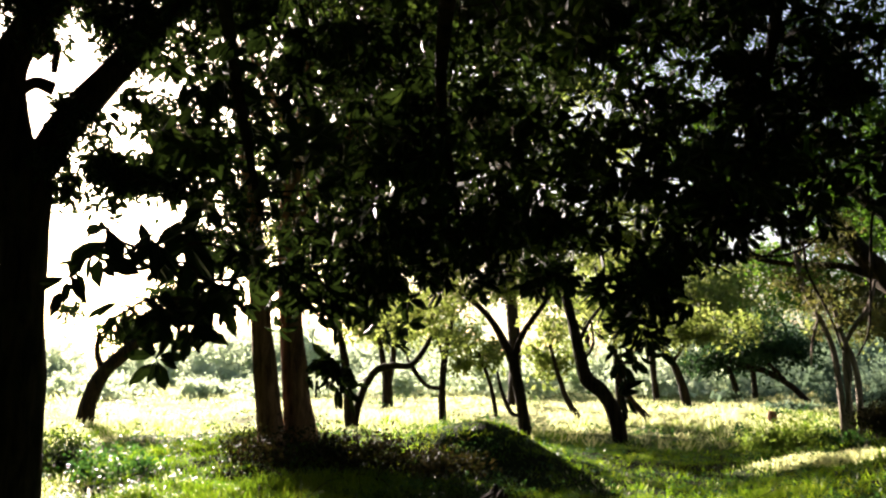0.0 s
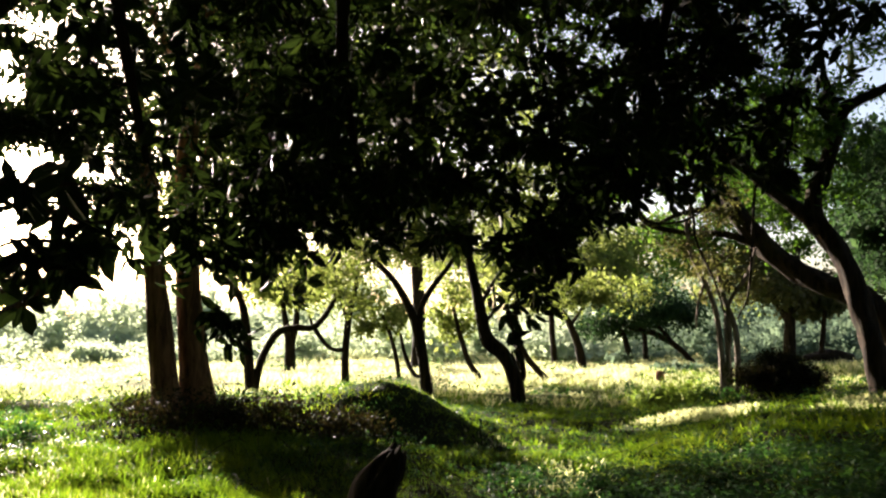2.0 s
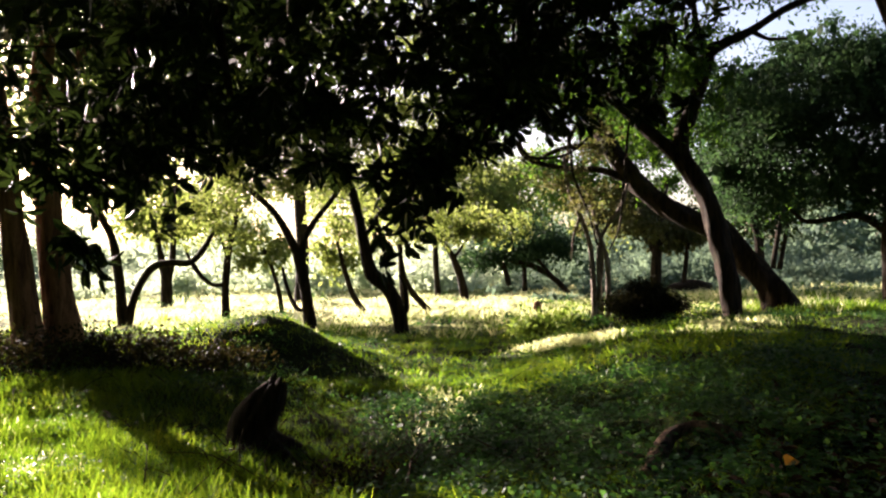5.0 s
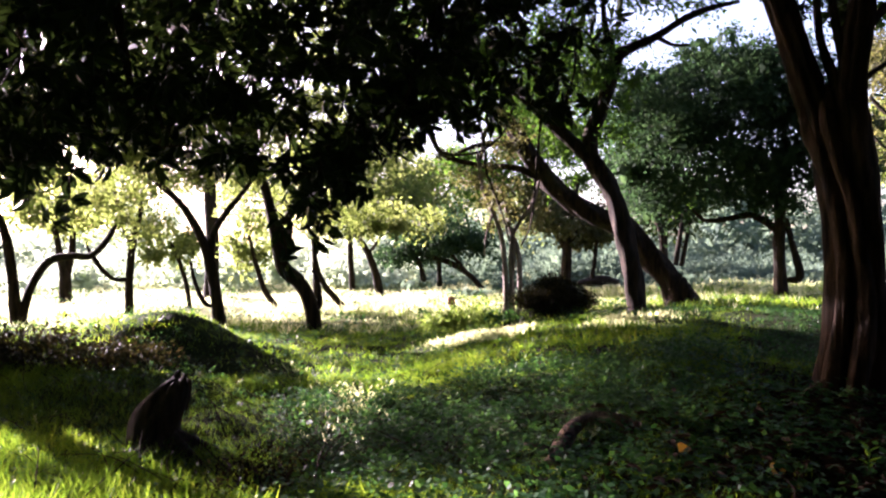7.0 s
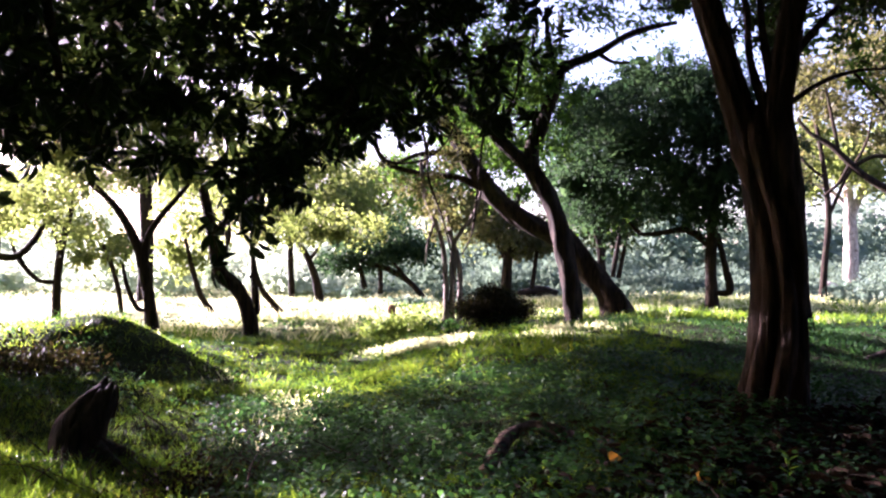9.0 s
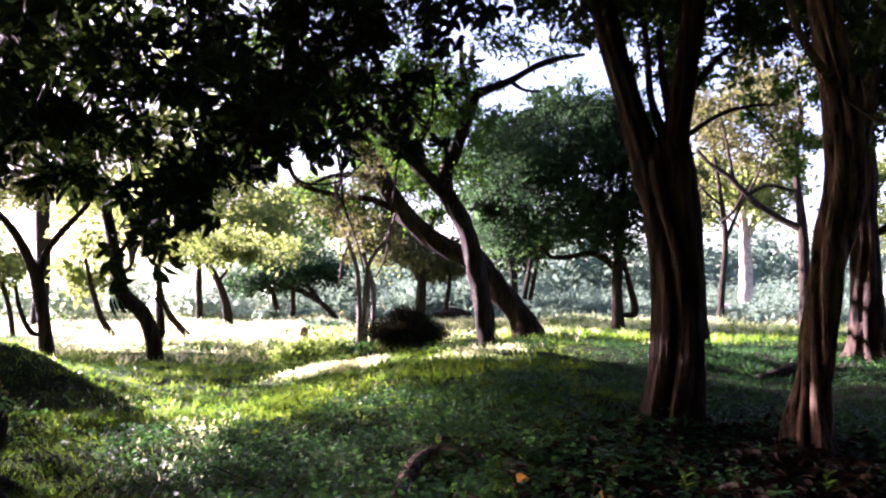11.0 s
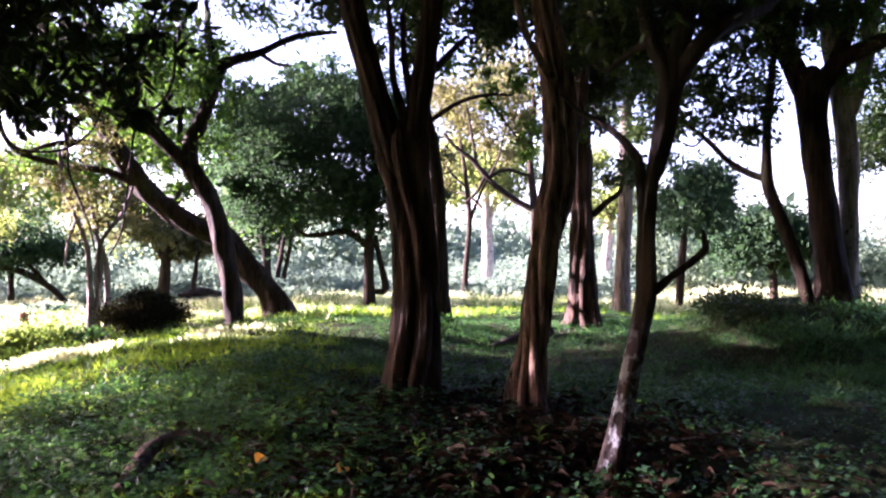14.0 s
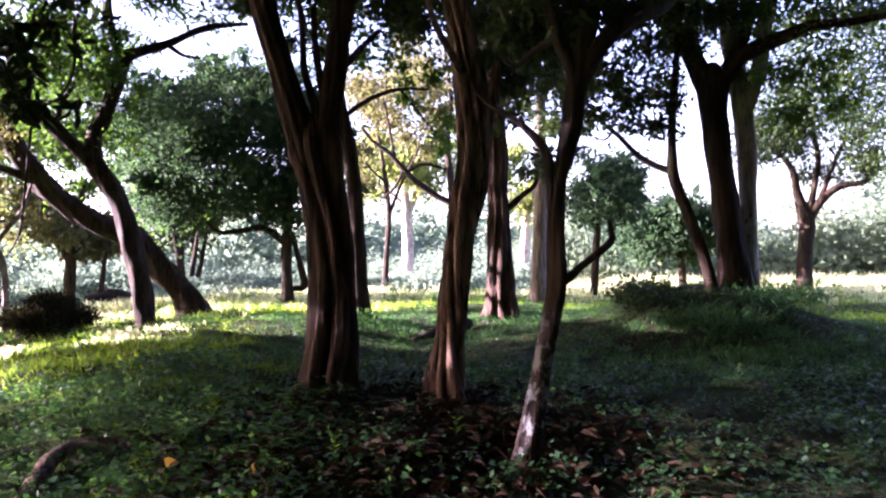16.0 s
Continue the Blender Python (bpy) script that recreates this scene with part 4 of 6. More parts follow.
tree("plain brown trunk standing close behind a fluted one", 10.79, 8,
     [(0, 0, -0.1, 0.205), (-0.03, 0.04, 0.32, 0.163), (-0.06, 0.07, 1.24, 0.143), (-0.08, 0.1, 2.35, 0.138), (-0.15, 0.19, 3.27, 0.134), (-0.24, 0.3, 3.98, 0.125), (-0.3, 0.37, 4.79, 0.116), (-0.22, 0.28, 5.81, 0.097), (-0.15, 0.19, 6.64, 0.077)],
     [(-0.2, 0.25, 3.7, 0.05), (0.6, 0.2, 4.2, 0.042), (1.4, 0.1, 4.5, 0.033), (2.1, -0.1, 4.6, 0.022)],
     [(1.4, 0.1, 4.5, 0.025), (1.9, 0.0, 4.1, 0.02), (2.3, -0.15, 3.7, 0.014)],
     crown=[(2.05, 0.11, 4.7, 0.5, 0.5, 0.7, 420), (2.43, -0.18, 3.9, 0.4, 0.5, 0.6, 420), (2.4, -0.6, 5.0, 0.5, 0.5, 0.7, 420), (1.57, 0.62, 5.15, 0.5, 0.4, 0.7, 300), (-0.1, 0.12, 5.61, 1.33, 0.71, 1.3, 1980), (0.32, -0.43, 4.8, 0.71, 0.61, 1.2, 630), (-0.47, 0.57, 6.41, 1.63, 0.61, 1.4, 1800)],
     bark_kind="brown", leaf_kind="green", per=95, leaf=0.132, high=8.6, spread=4.2)
tree("twisted fluted trunk with pale ridges and flared foot", 6.05, 3.4,
     [(0, 0, -0.1, 0.245), (0, -0, 0.17, 0.191), (0.03, -0.05, 0.58, 0.145), (0.06, -0.1, 1.1, 0.149), (0.1, -0.17, 1.62, 0.159), (0.15, -0.26, 2.14, 0.145), (0.16, -0.27, 2.66, 0.143), (0.13, -0.22, 3.19, 0.125), (0.08, -0.14, 3.72, 0.118), (0.04, -0.06, 4.35, 0.105), (-0.03, 0.04, 4.94, 0.092)],
     [(0.17, -0.29, 2.24, 0.063), (0.48, -0.28, 2.77, 0.062), (0.68, -0.26, 3.42, 0.059), (0.99, -0.25, 4.13, 0.052)],
     [(0.14, -0.24, 2.93, 0.050), (-0.18, -0.25, 3.11, 0.033), (-0.41, -0.22, 3.36, 0.029), (-0.62, -0.25, 3.63, 0.021)],
     crown=[(1.69, 1.17, 4.11, 0.41, 0.34, 1, 510), (2.1, 0.47, 4.01, 0.47, 0.54, 1, 1326), (2.57, 0.57, 3.29, 0.36, 0.5, 0.8, 612), (0.29, -0.12, 4.21, 0.86, 0.32, 1, 2652), (-0.05, 0.42, 4.6, 0.86, 0.32, 1, 2448), (0.49, -0.51, 4.73, 1.07, 0.32, 1, 2550)],
     bark_kind="rope", leaf_kind="dark", per=95, leaf=0.1, flute=0.55, sides=72, twist=0.8, knots=0.09, high=7.2, high_kind="near")
tree("straight trunk with a wide flared grooved base", 13.29, 6.5,
     [(0, 0, -0.1, 0.473), (0, -0, 0.28, 0.326), (-0.01, 0.02, 1.11, 0.258), (-0.02, 0.04, 2.23, 0.225), (-0.02, 0.04, 3.35, 0.227), (-0.04, 0.08, 4.25, 0.195), (-0.05, 0.1, 5.38, 0.164), (-0.02, 0.03, 6.5, 0.131)],
     [(0.08, -0.17, 2.17, 0.073), (0.19, -0.39, 2.39, 0.056), (0.29, -0.6, 2.57, 0.045), (0.32, -0.67, 2.88, 0.034)],
     crown=[(-0.16, -0.09, 5.88, 1.33, 0.88, 1.8, 3300), (0.12, -0.66, 4.74, 0.88, 0.77, 1.4, 1500), (0.15, -0.73, 2.97, 0.44, 0.44, 1, 450)],
     bark_kind="flute", leaf_kind="dark", per=95, leaf=0.154, flute=0.38, sides=30, high=8.6, spread=4.5, high_kind="near")
tree("gnarled leaning tree with white lichen patches and broken stub", 4.83, 2.01,
     [(0, 0, -0.1, 0.130), (0.01, -0.02, 0.14, 0.097), (0.03, -0.06, 0.34, 0.086), (0.06, -0.12, 0.72, 0.071), (0.08, -0.18, 1.03, 0.062), (0.1, -0.22, 1.29, 0.065), (0.1, -0.22, 1.52, 0.065), (0.1, -0.23, 1.75, 0.059), (0.11, -0.25, 1.98, 0.048), (0.13, -0.28, 2.14, 0.043)],
     [(0.09, -0.21, 1.72, 0.037), (0.09, -0.19, 1.95, 0.037), (0.08, -0.18, 2.14, 0.034), (0.06, -0.13, 2.24, 0.032), (0.01, -0.03, 2.36, 0.027), (0.12, 0.16, 2.48, 0.022), (0.23, 0.35, 2.59, 0.015), (0.32, 0.54, 2.75, 0.009)],
     [(0.13, -0.28, 2.12, 0.056), (0.14, -0.33, 2.33, 0.066), (0.15, -0.36, 2.56, 0.072), (0.17, -0.39, 2.76, 0.069), (0.2, -0.45, 3.05, 0.061), (0.24, -0.5, 3.4, 0.050), (0.3, -0.5, 3.9, 0.032)],
     [(0.15, -0.35, 2.48, 0.054), (0.17, -0.4, 2.68, 0.066), (0.23, -0.56, 2.92, 0.064), (0.46, -0.69, 3.11, 0.061), (0.76, -0.78, 3.24, 0.058), (1.15, -0.86, 3.53, 0.052)],
     [(0.15, -0.36, 2.54, 0.055), (0.15, -0.34, 2.74, 0.061), (0.12, -0.26, 2.94, 0.050), (0.01, -0.24, 3.15, 0.041), (-0.09, -0.23, 3.39, 0.029), (-0.21, -0.18, 3.62, 0.021)],
     [(0.17, -0.39, 2.75, 0.052), (0.33, -0.31, 3.07, 0.046), (0.47, -0.17, 3.47, 0.042)],
     [(0.12, -0.28, 1.3, 0.033), (0.16, -0.37, 1.39, 0.028), (0.2, -0.48, 1.48, 0.027), (0.23, -0.56, 1.56, 0.028), (0.23, -0.56, 1.63, 0.020), (0.23, -0.55, 1.69, 0.012)],
     [(0.11, -0.25, 2.95, 0.029), (0.22, -0.05, 2.93, 0.024), (0.32, 0.16, 2.87, 0.017), (0.36, 0.29, 2.94, 0.011)],
     crown=[(0.38, -0.2, 3.19, 0.45, 0.2, 0.7, 1903), (0.45, 0.09, 3.26, 0.34, 0.21, 0.7, 1309), (0.53, -0.61, 3.35, 0.49, 0.2, 0.8, 2022), (0.4, -0.25, 3.75, 1.02, 0.25, 1, 3570), (1.81, 0.96, 3.32, 0.27, 0.33, 0.6, 595), (2.2, 0.03, 3.26, 0.33, 0.27, 0.6, 475)],
     bark_kind="lichen", leaf_kind="dark", per=95, leaf=0.09, flute=0.22, sides=30, knots=0.13, high=7, high_kind="near")
tree("thick dark tree forking widely on a grassy mound", 13.25, 2.13,
     [(0, 0, -0.1, 0.339), (-0, 0.03, 0.3, 0.266), (-0.02, 0.1, 1.05, 0.232), (-0.04, 0.2, 2, 0.221), (-0.05, 0.28, 2.86, 0.231), (-0.05, 0.29, 3.43, 0.267)],
     [(-0.08, 0.39, 3.44, 0.190), (-0.13, 0.63, 4, 0.174), (-0.19, 0.88, 4.46, 0.167), (-0.26, 1.16, 4.77, 0.150), (-0.79, 1.49, 4.75, 0.111), (-1.2, 1.74, 4.45, 0.066)],
     [(-0.02, 0.13, 3.51, 0.155), (0.01, -0.07, 3.79, 0.148), (0.06, -0.4, 3.97, 0.130), (-0.19, -0.85, 4.01, 0.111), (-0.36, -1.27, 4.07, 0.084), (-0.64, -1.74, 3.95, 0.066), (-0.83, -2.31, 3.91, 0.048)],
     [(0.01, -0.05, 3.87, 0.113), (0.04, -0.24, 4.32, 0.110), (0.06, -0.33, 4.86, 0.098), (0.06, -0.39, 5.6, 0.072)],
     [(-0.09, 0.47, 3.74, 0.104), (-0.12, 0.59, 4.43, 0.088), (-0.1, 0.48, 5.18, 0.071)],
     crown=[(-0.37, 0.75, 4.77, 1.09, 0.5, 1.3, 1570), (-0.08, -0.94, 4.61, 1.39, 0.5, 1.4, 2032), (0.49, -1.52, 3.83, 1.14, 0.72, 1.3, 1293), (0.06, 1.17, 3.88, 0.72, 0.62, 1.1, 739), (0.9, -0.36, 3.82, 0.64, 0.54, 1.1, 462), (0.02, -0.09, 5.66, 3.23, 0.61, 2, 3880), (-0.01, -2.03, 4.58, 1.19, 0.69, 1.4, 1662), (0.37, 1.97, 4.7, 0.75, 0.54, 1.1, 646)],
     bark_kind="brown", leaf_kind="green", per=95, leaf=0.1, flute=0.06, sides=22, high=8.2, spread=5.0, high_kind="near")
tree("thin slanting tree with a side branch on the mound", 12.83, 2.42,
     [(0, 0, -0.1, 0.119), (-0.02, 0.08, 0.37, 0.099), (-0.04, 0.2, 0.79, 0.099), (-0.08, 0.37, 1.31, 0.099), (-0.13, 0.55, 1.88, 0.099), (-0.13, 0.57, 2.35, 0.08), (-0.13, 0.55, 2.91, 0.07), (-0.11, 0.49, 3.57, 0.061), (-0.1, 0.44, 4.22, 0.046)],
     [(-0.14, 0.59, 1.96, 0.06), (-0.21, 0.88, 2.11, 0.055), (-0.29, 1.14, 2.31, 0.05), (-0.37, 1.39, 2.61, 0.045), (-0.47, 1.68, 2.9, 0.035), (-0.54, 1.87, 3.2, 0.025)],
     [(-0.4, 1.48, 2.69, 0.025), (-0.45, 1.62, 2.56, 0.02), (-0.51, 1.79, 2.62, 0.015)],
     crown=[(-0.47, 1.69, 3.19, 0.69, 0.49, 1, 1200), (-0.22, 0.9, 3.04, 0.59, 0.59, 1, 1050), (-0.1, 0.44, 4.22, 0.69, 0.59, 1, 1350)],
     bark_kind="brown", leaf_kind="dark", per=95, leaf=0.132, high=9, high_kind="near")
tree("tall pale speckled trunk behind a dark tree", 13.59, 2.02,
     [(0, 0, -0.1, 0.198), (0, -0.02, 0.72, 0.167), (0.01, -0.04, 1.49, 0.151), (0.01, -0.04, 2.44, 0.163), (-0.01, 0.05, 3.41, 0.159), (-0.03, 0.17, 4.3, 0.162), (-0.04, 0.23, 5.28, 0.143)],
     [(0.02, -0.14, 3.2, 0.106), (0.05, -0.32, 4.04, 0.129), (0.06, -0.4, 4.79, 0.12), (0.07, -0.5, 5.53, 0.1)],
     crown=[(0.03, -0.18, 4.92, 1.65, 0.72, 1.6, 4500), (0.12, -0.91, 3.3, 0.93, 0.62, 1.4, 2025)],
     bark_kind="pale", leaf_kind="green", per=95, leaf=0.11, high=10.5, high_kind="near")
tree("vase-shaped tree with spreading limbs and olive-brown foliage", 29.74, 2.79,
     [(0, 0, -0.1, 0.318), (0, -0.05, 1.37, 0.273), (0.01, -0.14, 2.49, 0.273), (-0.01, 0.12, 3.52, 0.159), (-0.03, 0.28, 4.45, 0.126), (-0.08, 0.68, 5.1, 0.092)],
     [(0.02, -0.18, 2.48, 0.159), (0.06, -0.65, 3.33, 0.148), (0.1, -1.28, 3.78, 0.125), (0.13, -1.98, 3.89, 0.091), (0.15, -2.41, 4.44, 0.069)],
     [(0.02, -0.18, 2.59, 0.136), (0.04, -0.39, 3.69, 0.114), (0.05, -0.56, 4.79, 0.092), (0.04, -0.44, 5.82, 0.069)],
     [(0.05, -0.6, 3.34, 0.091), (0.09, -1.04, 4.55, 0.08), (0.11, -1.5, 5.51, 0.057)],
     crown=[(0.1, -0.9, 4.7, 2.6, 0.6, 2.2, 2000), (0.04, -0.45, 6.22, 2.49, 1.36, 2.5, 7000), (0.13, -2.01, 5.27, 1.58, 1.36, 2.2, 4000), (-0.1, 0.86, 5.32, 1.36, 1.02, 2, 3200), (1.25, -1.48, 7.53, 2.35, 1.41, 2.5, 6000), (0.2, -0.8, 9.0, 3.2, 1.3, 2.6, 5000)],
     bark_kind="brown", leaf_kind="dark", per=240, leaf=0.16)
tree("far sunlit white trunk with thin branches", 40.34, 27.28,
     [(0, 0, -0.1, 0.483), (0, -0, 2.2, 0.39), (-0.02, 0.03, 4.06, 0.335), (-0.09, 0.13, 5.92, 0.261), (-0.3, 0.44, 7.41, 0.187)],
     [(0, -0, 4.24, 0.223), (0.37, -0.55, 5.91, 0.168), (0.83, -1.25, 7.01, 0.131)],
     [(-0.04, 0.05, 4.8, 0.167), (-0.64, 0.91, 5.93, 0.13), (-1.18, 1.65, 6.31, 0.093)],
     crown=[(-0.4, 0.58, 8.16, 2.6, 1.67, 4, 2925), (1.04, -1.57, 7.75, 2.23, 1.48, 4, 2250), (-1.51, 2.08, 7.06, 1.86, 1.3, 4, 1575)],
     bark_kind="pale", leaf_kind="light", per=240, leaf=0.405)
tree("slim tree with wiry spreading branches against bright sky", 24.3, 14.11,
     [(0, 0, -0.1, 0.214), (-0.01, 0.01, 1.5, 0.193), (-0.03, 0.05, 3.42, 0.161), (-0.12, 0.2, 5.57, 0.108), (-0.04, 0.06, 7.5, 0.077), (-0.15, 0.25, 9.44, 0.045)],
     [(-0.05, 0.09, 3.38, 0.139), (-0.39, 0.63, 3.76, 0.129), (-0.75, 1.2, 4.26, 0.118), (-1.02, 1.6, 4.74, 0.108), (-1.33, 2.02, 5.34, 0.097), (-1.7, 2.53, 5.82, 0.076), (-1.95, 2.86, 6.35, 0.054)],
     [(-0.97, 1.51, 4.63, 0.086), (-0.61, 0.97, 4.94, 0.075), (-0.15, 0.25, 4.71, 0.054)],
     [(-1.2, 1.85, 5.06, 0.065), (-1.32, 2.01, 6.24, 0.054), (-1.43, 2.17, 7.32, 0.044)],
     [(-1.02, 1.6, 4.74, 0.065), (-1.21, 1.87, 4.1, 0.054), (-1.47, 2.22, 3.68, 0.043)],
     crown=[(-0.24, 0.4, 6.86, 1.07, 1.28, 2, 1485), (-1.69, 2.51, 7.1, 1.28, 1.28, 2, 1320), (-0.46, 0.74, 8.38, 1.71, 1.28, 2, 2640)],
     bark_kind="brown", leaf_kind="dry", per=240, leaf=0.203)
tree("far pale trunk lit by the low sun", 41.23, 19.5,
     [(0, 0, -0.1, 0.452), (0.07, -0.15, 1.66, 0.348), (0.15, -0.31, 3.39, 0.278), (0.21, -0.44, 5.45, 0.209)],
     crown=[(0.14, -0.3, 6.15, 2.08, 1.74, 3, 1950), (-0.46, 0.92, 6.89, 1.74, 1.39, 3, 1200)],
     bark_kind="pale", leaf_kind="light", per=240, leaf=0.378)
tree("straight grey ridged trunk among the far trees", 17.5, 7.65,
     [(0, 0, -0.1, 0.247), (0.02, -0.04, 1.3, 0.189), (0.04, -0.09, 2.3, 0.189), (0.06, -0.13, 3.45, 0.175), (0.05, -0.12, 4.6, 0.147), (0.09, -0.21, 5.9, 0.12)],
     crown=[(0.09, -0.2, 5.75, 1.3, 1.01, 2, 2250), (0.3, -0.7, 4.57, 0.87, 0.87, 1.6, 1050)],
     bark_kind="grey", leaf_kind="dark", per=95, leaf=0.176)
tree("rounded green bushy tree with leaves near the ground", 29.38, 6.97,
     [(0, 0, -0.1, 0.161), (-0.01, 0.05, 1.24, 0.138), (-0.08, 0.33, 2.12, 0.115), (-0.13, 0.52, 2.79, 0.092)],
     [(-0.01, 0.05, 1.24, 0.092), (0.11, -0.47, 2.1, 0.08), (0.14, -0.59, 2.75, 0.058)],
     crown=[(-0.13, 0.52, 2.57, 1.72, 1.03, 2.2, 6240), (-0.37, 1.35, 1.93, 1.03, 0.8, 2, 2160), (0.16, -0.67, 2.1, 1.26, 0.92, 2, 3120)],
     bark_kind="brown", leaf_kind="blue", per=240, leaf=0.2, core=0.06)
# hidden tree, added so that its crown keeps sun off the right-hand ground
tree("added tall far tree whose high crown shades the ground", 2.75, 29.94,
     [(0, 0, -0.1, 0.299), (0.09, -0.01, 2.16, 0.252), (0.01, -0, 4.44, 0.231), (0.17, -0.02, 6.96, 0.21), (0.11, -0.01, 9.72, 0.178), (0.06, -0.01, 12.49, 0.122)],
     [(0.15, -0.01, 7.19, 0.117), (1.24, -0.14, 9.04, 0.095), (2.17, -0.27, 11.14, 0.072)],
     [(0.09, -0.01, 7.88, 0.106), (-1.01, 0.07, 9.92, 0.083), (-1.66, 0.1, 11.95, 0.061)],
     crown=[(0.14, -0.01, 11.56, 3.9, 1.38, 3.4, 2550), (2.19, -0.28, 12.53, 2.52, 1.38, 3, 1350), (2.61, -0.35, 10.21, 2.75, 1.15, 3, 1500), (-2.32, 0.12, 12.14, 2.52, 1.38, 3, 1350), (0.16, -0.01, 13.88, 3.44, 1.15, 3.4, 1800)],
     bark_kind="brown", leaf_kind="dark", per=240, leaf=0.297)
tree("slim several-stemmed tree with a sunlit green crown", 18.45, 22.43,
     [(0, 0, -0.1, 0.133), (-0.08, 0.06, 1.54, 0.111), (-0.19, 0.15, 2.43, 0.1), (-0.49, 0.39, 3.31, 0.089), (-1.12, 0.87, 4.41, 0.078), (-1.86, 1.39, 5.52, 0.067), (-2.61, 1.89, 6.39, 0.056)],
     [(0.27, -0.22, 0.89, 0.1), (0.37, -0.3, 1.77, 0.089), (0.49, -0.41, 2.66, 0.078), (0.62, -0.52, 3.55, 0.055)],
     [(-0.19, 0.15, 2.43, 0.066), (-0.09, 0.07, 3.31, 0.055), (0.02, -0.02, 4.21, 0.044)],
     crown=[(-6.16, 2.52, 4.6, 1.6, 1.1, 2, 2600), (-4.77, 1.63, 5.7, 1.7, 1.2, 2, 3000), (-3.58, 0.43, 7.8, 1.8, 1.2, 2.2, 3000), (-2.28, 0.04, 5.75, 1.4, 1.1, 2, 2400), (-1.08, -1.16, 7.0, 1.3, 1, 2, 1600), (-6.1, 1.9, 7.6, 1.5, 1.1, 2, 2200), (-3.57, 2.48, 7.03, 1.99, 1.77, 2.4, 4500), (-2.22, 1.64, 4.84, 1.77, 1.33, 2.2, 3000), (-4.49, 3, 5.21, 1.33, 1.33, 2, 1800), (-2.65, 1.91, 8.87, 1.99, 1.11, 2.4, 2700), (-0.06, 0.05, 3.76, 1.33, 0.89, 2, 1500)],
     bark_kind="brown", leaf_kind="green", per=240, leaf=0.19)
tree("slim tree with thin yellow-green leaves and wiry twigs", 27.94, 20.11,
     [(0, 0, -0.1, 0.157), (0.06, -0.08, 1.57, 0.131), (0.14, -0.2, 3.4, 0.118), (0.06, -0.08, 5.24, 0.106), (-0.08, 0.11, 6.82, 0.08), (-0.27, 0.36, 8.67, 0.067)],
     [(0.14, -0.2, 3.4, 0.079), (0.51, -0.71, 4.97, 0.066), (0.89, -1.28, 6.27, 0.053), (1.05, -1.52, 7.58, 0.04)],
     [(0.07, -0.09, 4.98, 0.066), (-0.41, 0.55, 5.78, 0.053), (-0.64, 0.84, 6.83, 0.04)],
     crown=[(-0.14, 0.19, 8.67, 1.57, 1.31, 2.4, 1620), (0.9, -1.3, 7.59, 1.57, 1.31, 2.4, 1620), (0.49, -0.69, 10.23, 2.1, 1.31, 2.6, 2160), (-0.49, 0.65, 5.52, 1.05, 1.05, 2, 720)],
     bark_kind="brown", leaf_kind="dry", per=240, leaf=0.27)
tree("shaded small tree with a rounded grey-green crown", 23.7, 8.47,
     [(0, 0, -0.1, 0.134), (0.04, -0.11, 1.63, 0.124), (0.08, -0.21, 2.57, 0.096)],
     crown=[(0.14, -0.4, 3.31, 1.24, 0.95, 2, 5130), (0.27, -0.76, 4.22, 0.95, 0.76, 1.8, 2430)],
     bark_kind="brown", leaf_kind="blue", per=240, leaf=0.18, core=0.06)


def hanging_vine(points):
    foot = new("hanging_vine")
    foot.location = points[0]
    tagged(foot, "thin dark woody vine hanging from the slanting tree", "vine", "hanging vines")
    first = np.array(points[0])
    n = len(points)
    stem("stem", [(*(np.array(p) - first), 0.028 - 0.012 * k / n) for k, p in enumerate(points)], BARK["brown"], foot, sides=6, per=6, knots=0.15, seed=n)


hanging_vine([(6.2, 12.92, 4.25), (6.39, 12.96, 3.55), (6.45, 13.0, 3.05), (6.72, 12.93, 2.32), (6.87, 12.88, 1.7)])
hanging_vine([(7.7, 11.73, 5.55), (7.78, 11.9, 4.87), (7.66, 12.1, 4.4), (7.35, 12.35, 4.05), (7.3, 12.5, 3.3), (7.25, 12.67, 2.1), (7.07, 12.78, 1.6)])
hanging_vine([(5.38, 13.3, 4.1), (5.55, 13.32, 3.56), (5.82, 13.24, 3.4), (6.33, 13.0, 3.46), (6.7, 12.77, 3.8), (6.9, 12.7, 4.3)])


# ---- foliage hanging over the viewer ----
def rosettes(g, centres, leaf, per=9):
    """Whorls of long leaves round twig ends, pointing outwards and hanging a little."""
    n = len(centres)
    axis = unit(g.normal(size=(n, 3)) * (0.6, 0.6, 0.5) + (0, 0, -0.25))
    ref = unit(np.cross(axis, g.normal(size=(n, 3))))
    third = np.cross(axis, ref)
    pos, way = [], []
    for k in range(per):
        a = 2 * np.pi * k * 0.382 + g.uniform(-0.4, 0.4, (n, 1))
        out = ref * np.cos(a) + third * np.sin(a)
        way.append(unit(out + axis * g.uniform(0.1, 0.9, (n, 1)) + (0, 0, -0.3)))
        pos.append(centres + axis * g.uniform(-0.5, 0.5, (n, 1)) * leaf + out * 0.006)
    pos, way = np.vstack(pos), np.vstack(way)
    face = unit(np.tile(axis, (per, 1)) * -1 + g.normal(size=pos.shape) * 0.35)
    return leaf_arrays(pos, way, face, leaf * g.uniform(0.65, 1.2, len(pos)), 0.44, True)


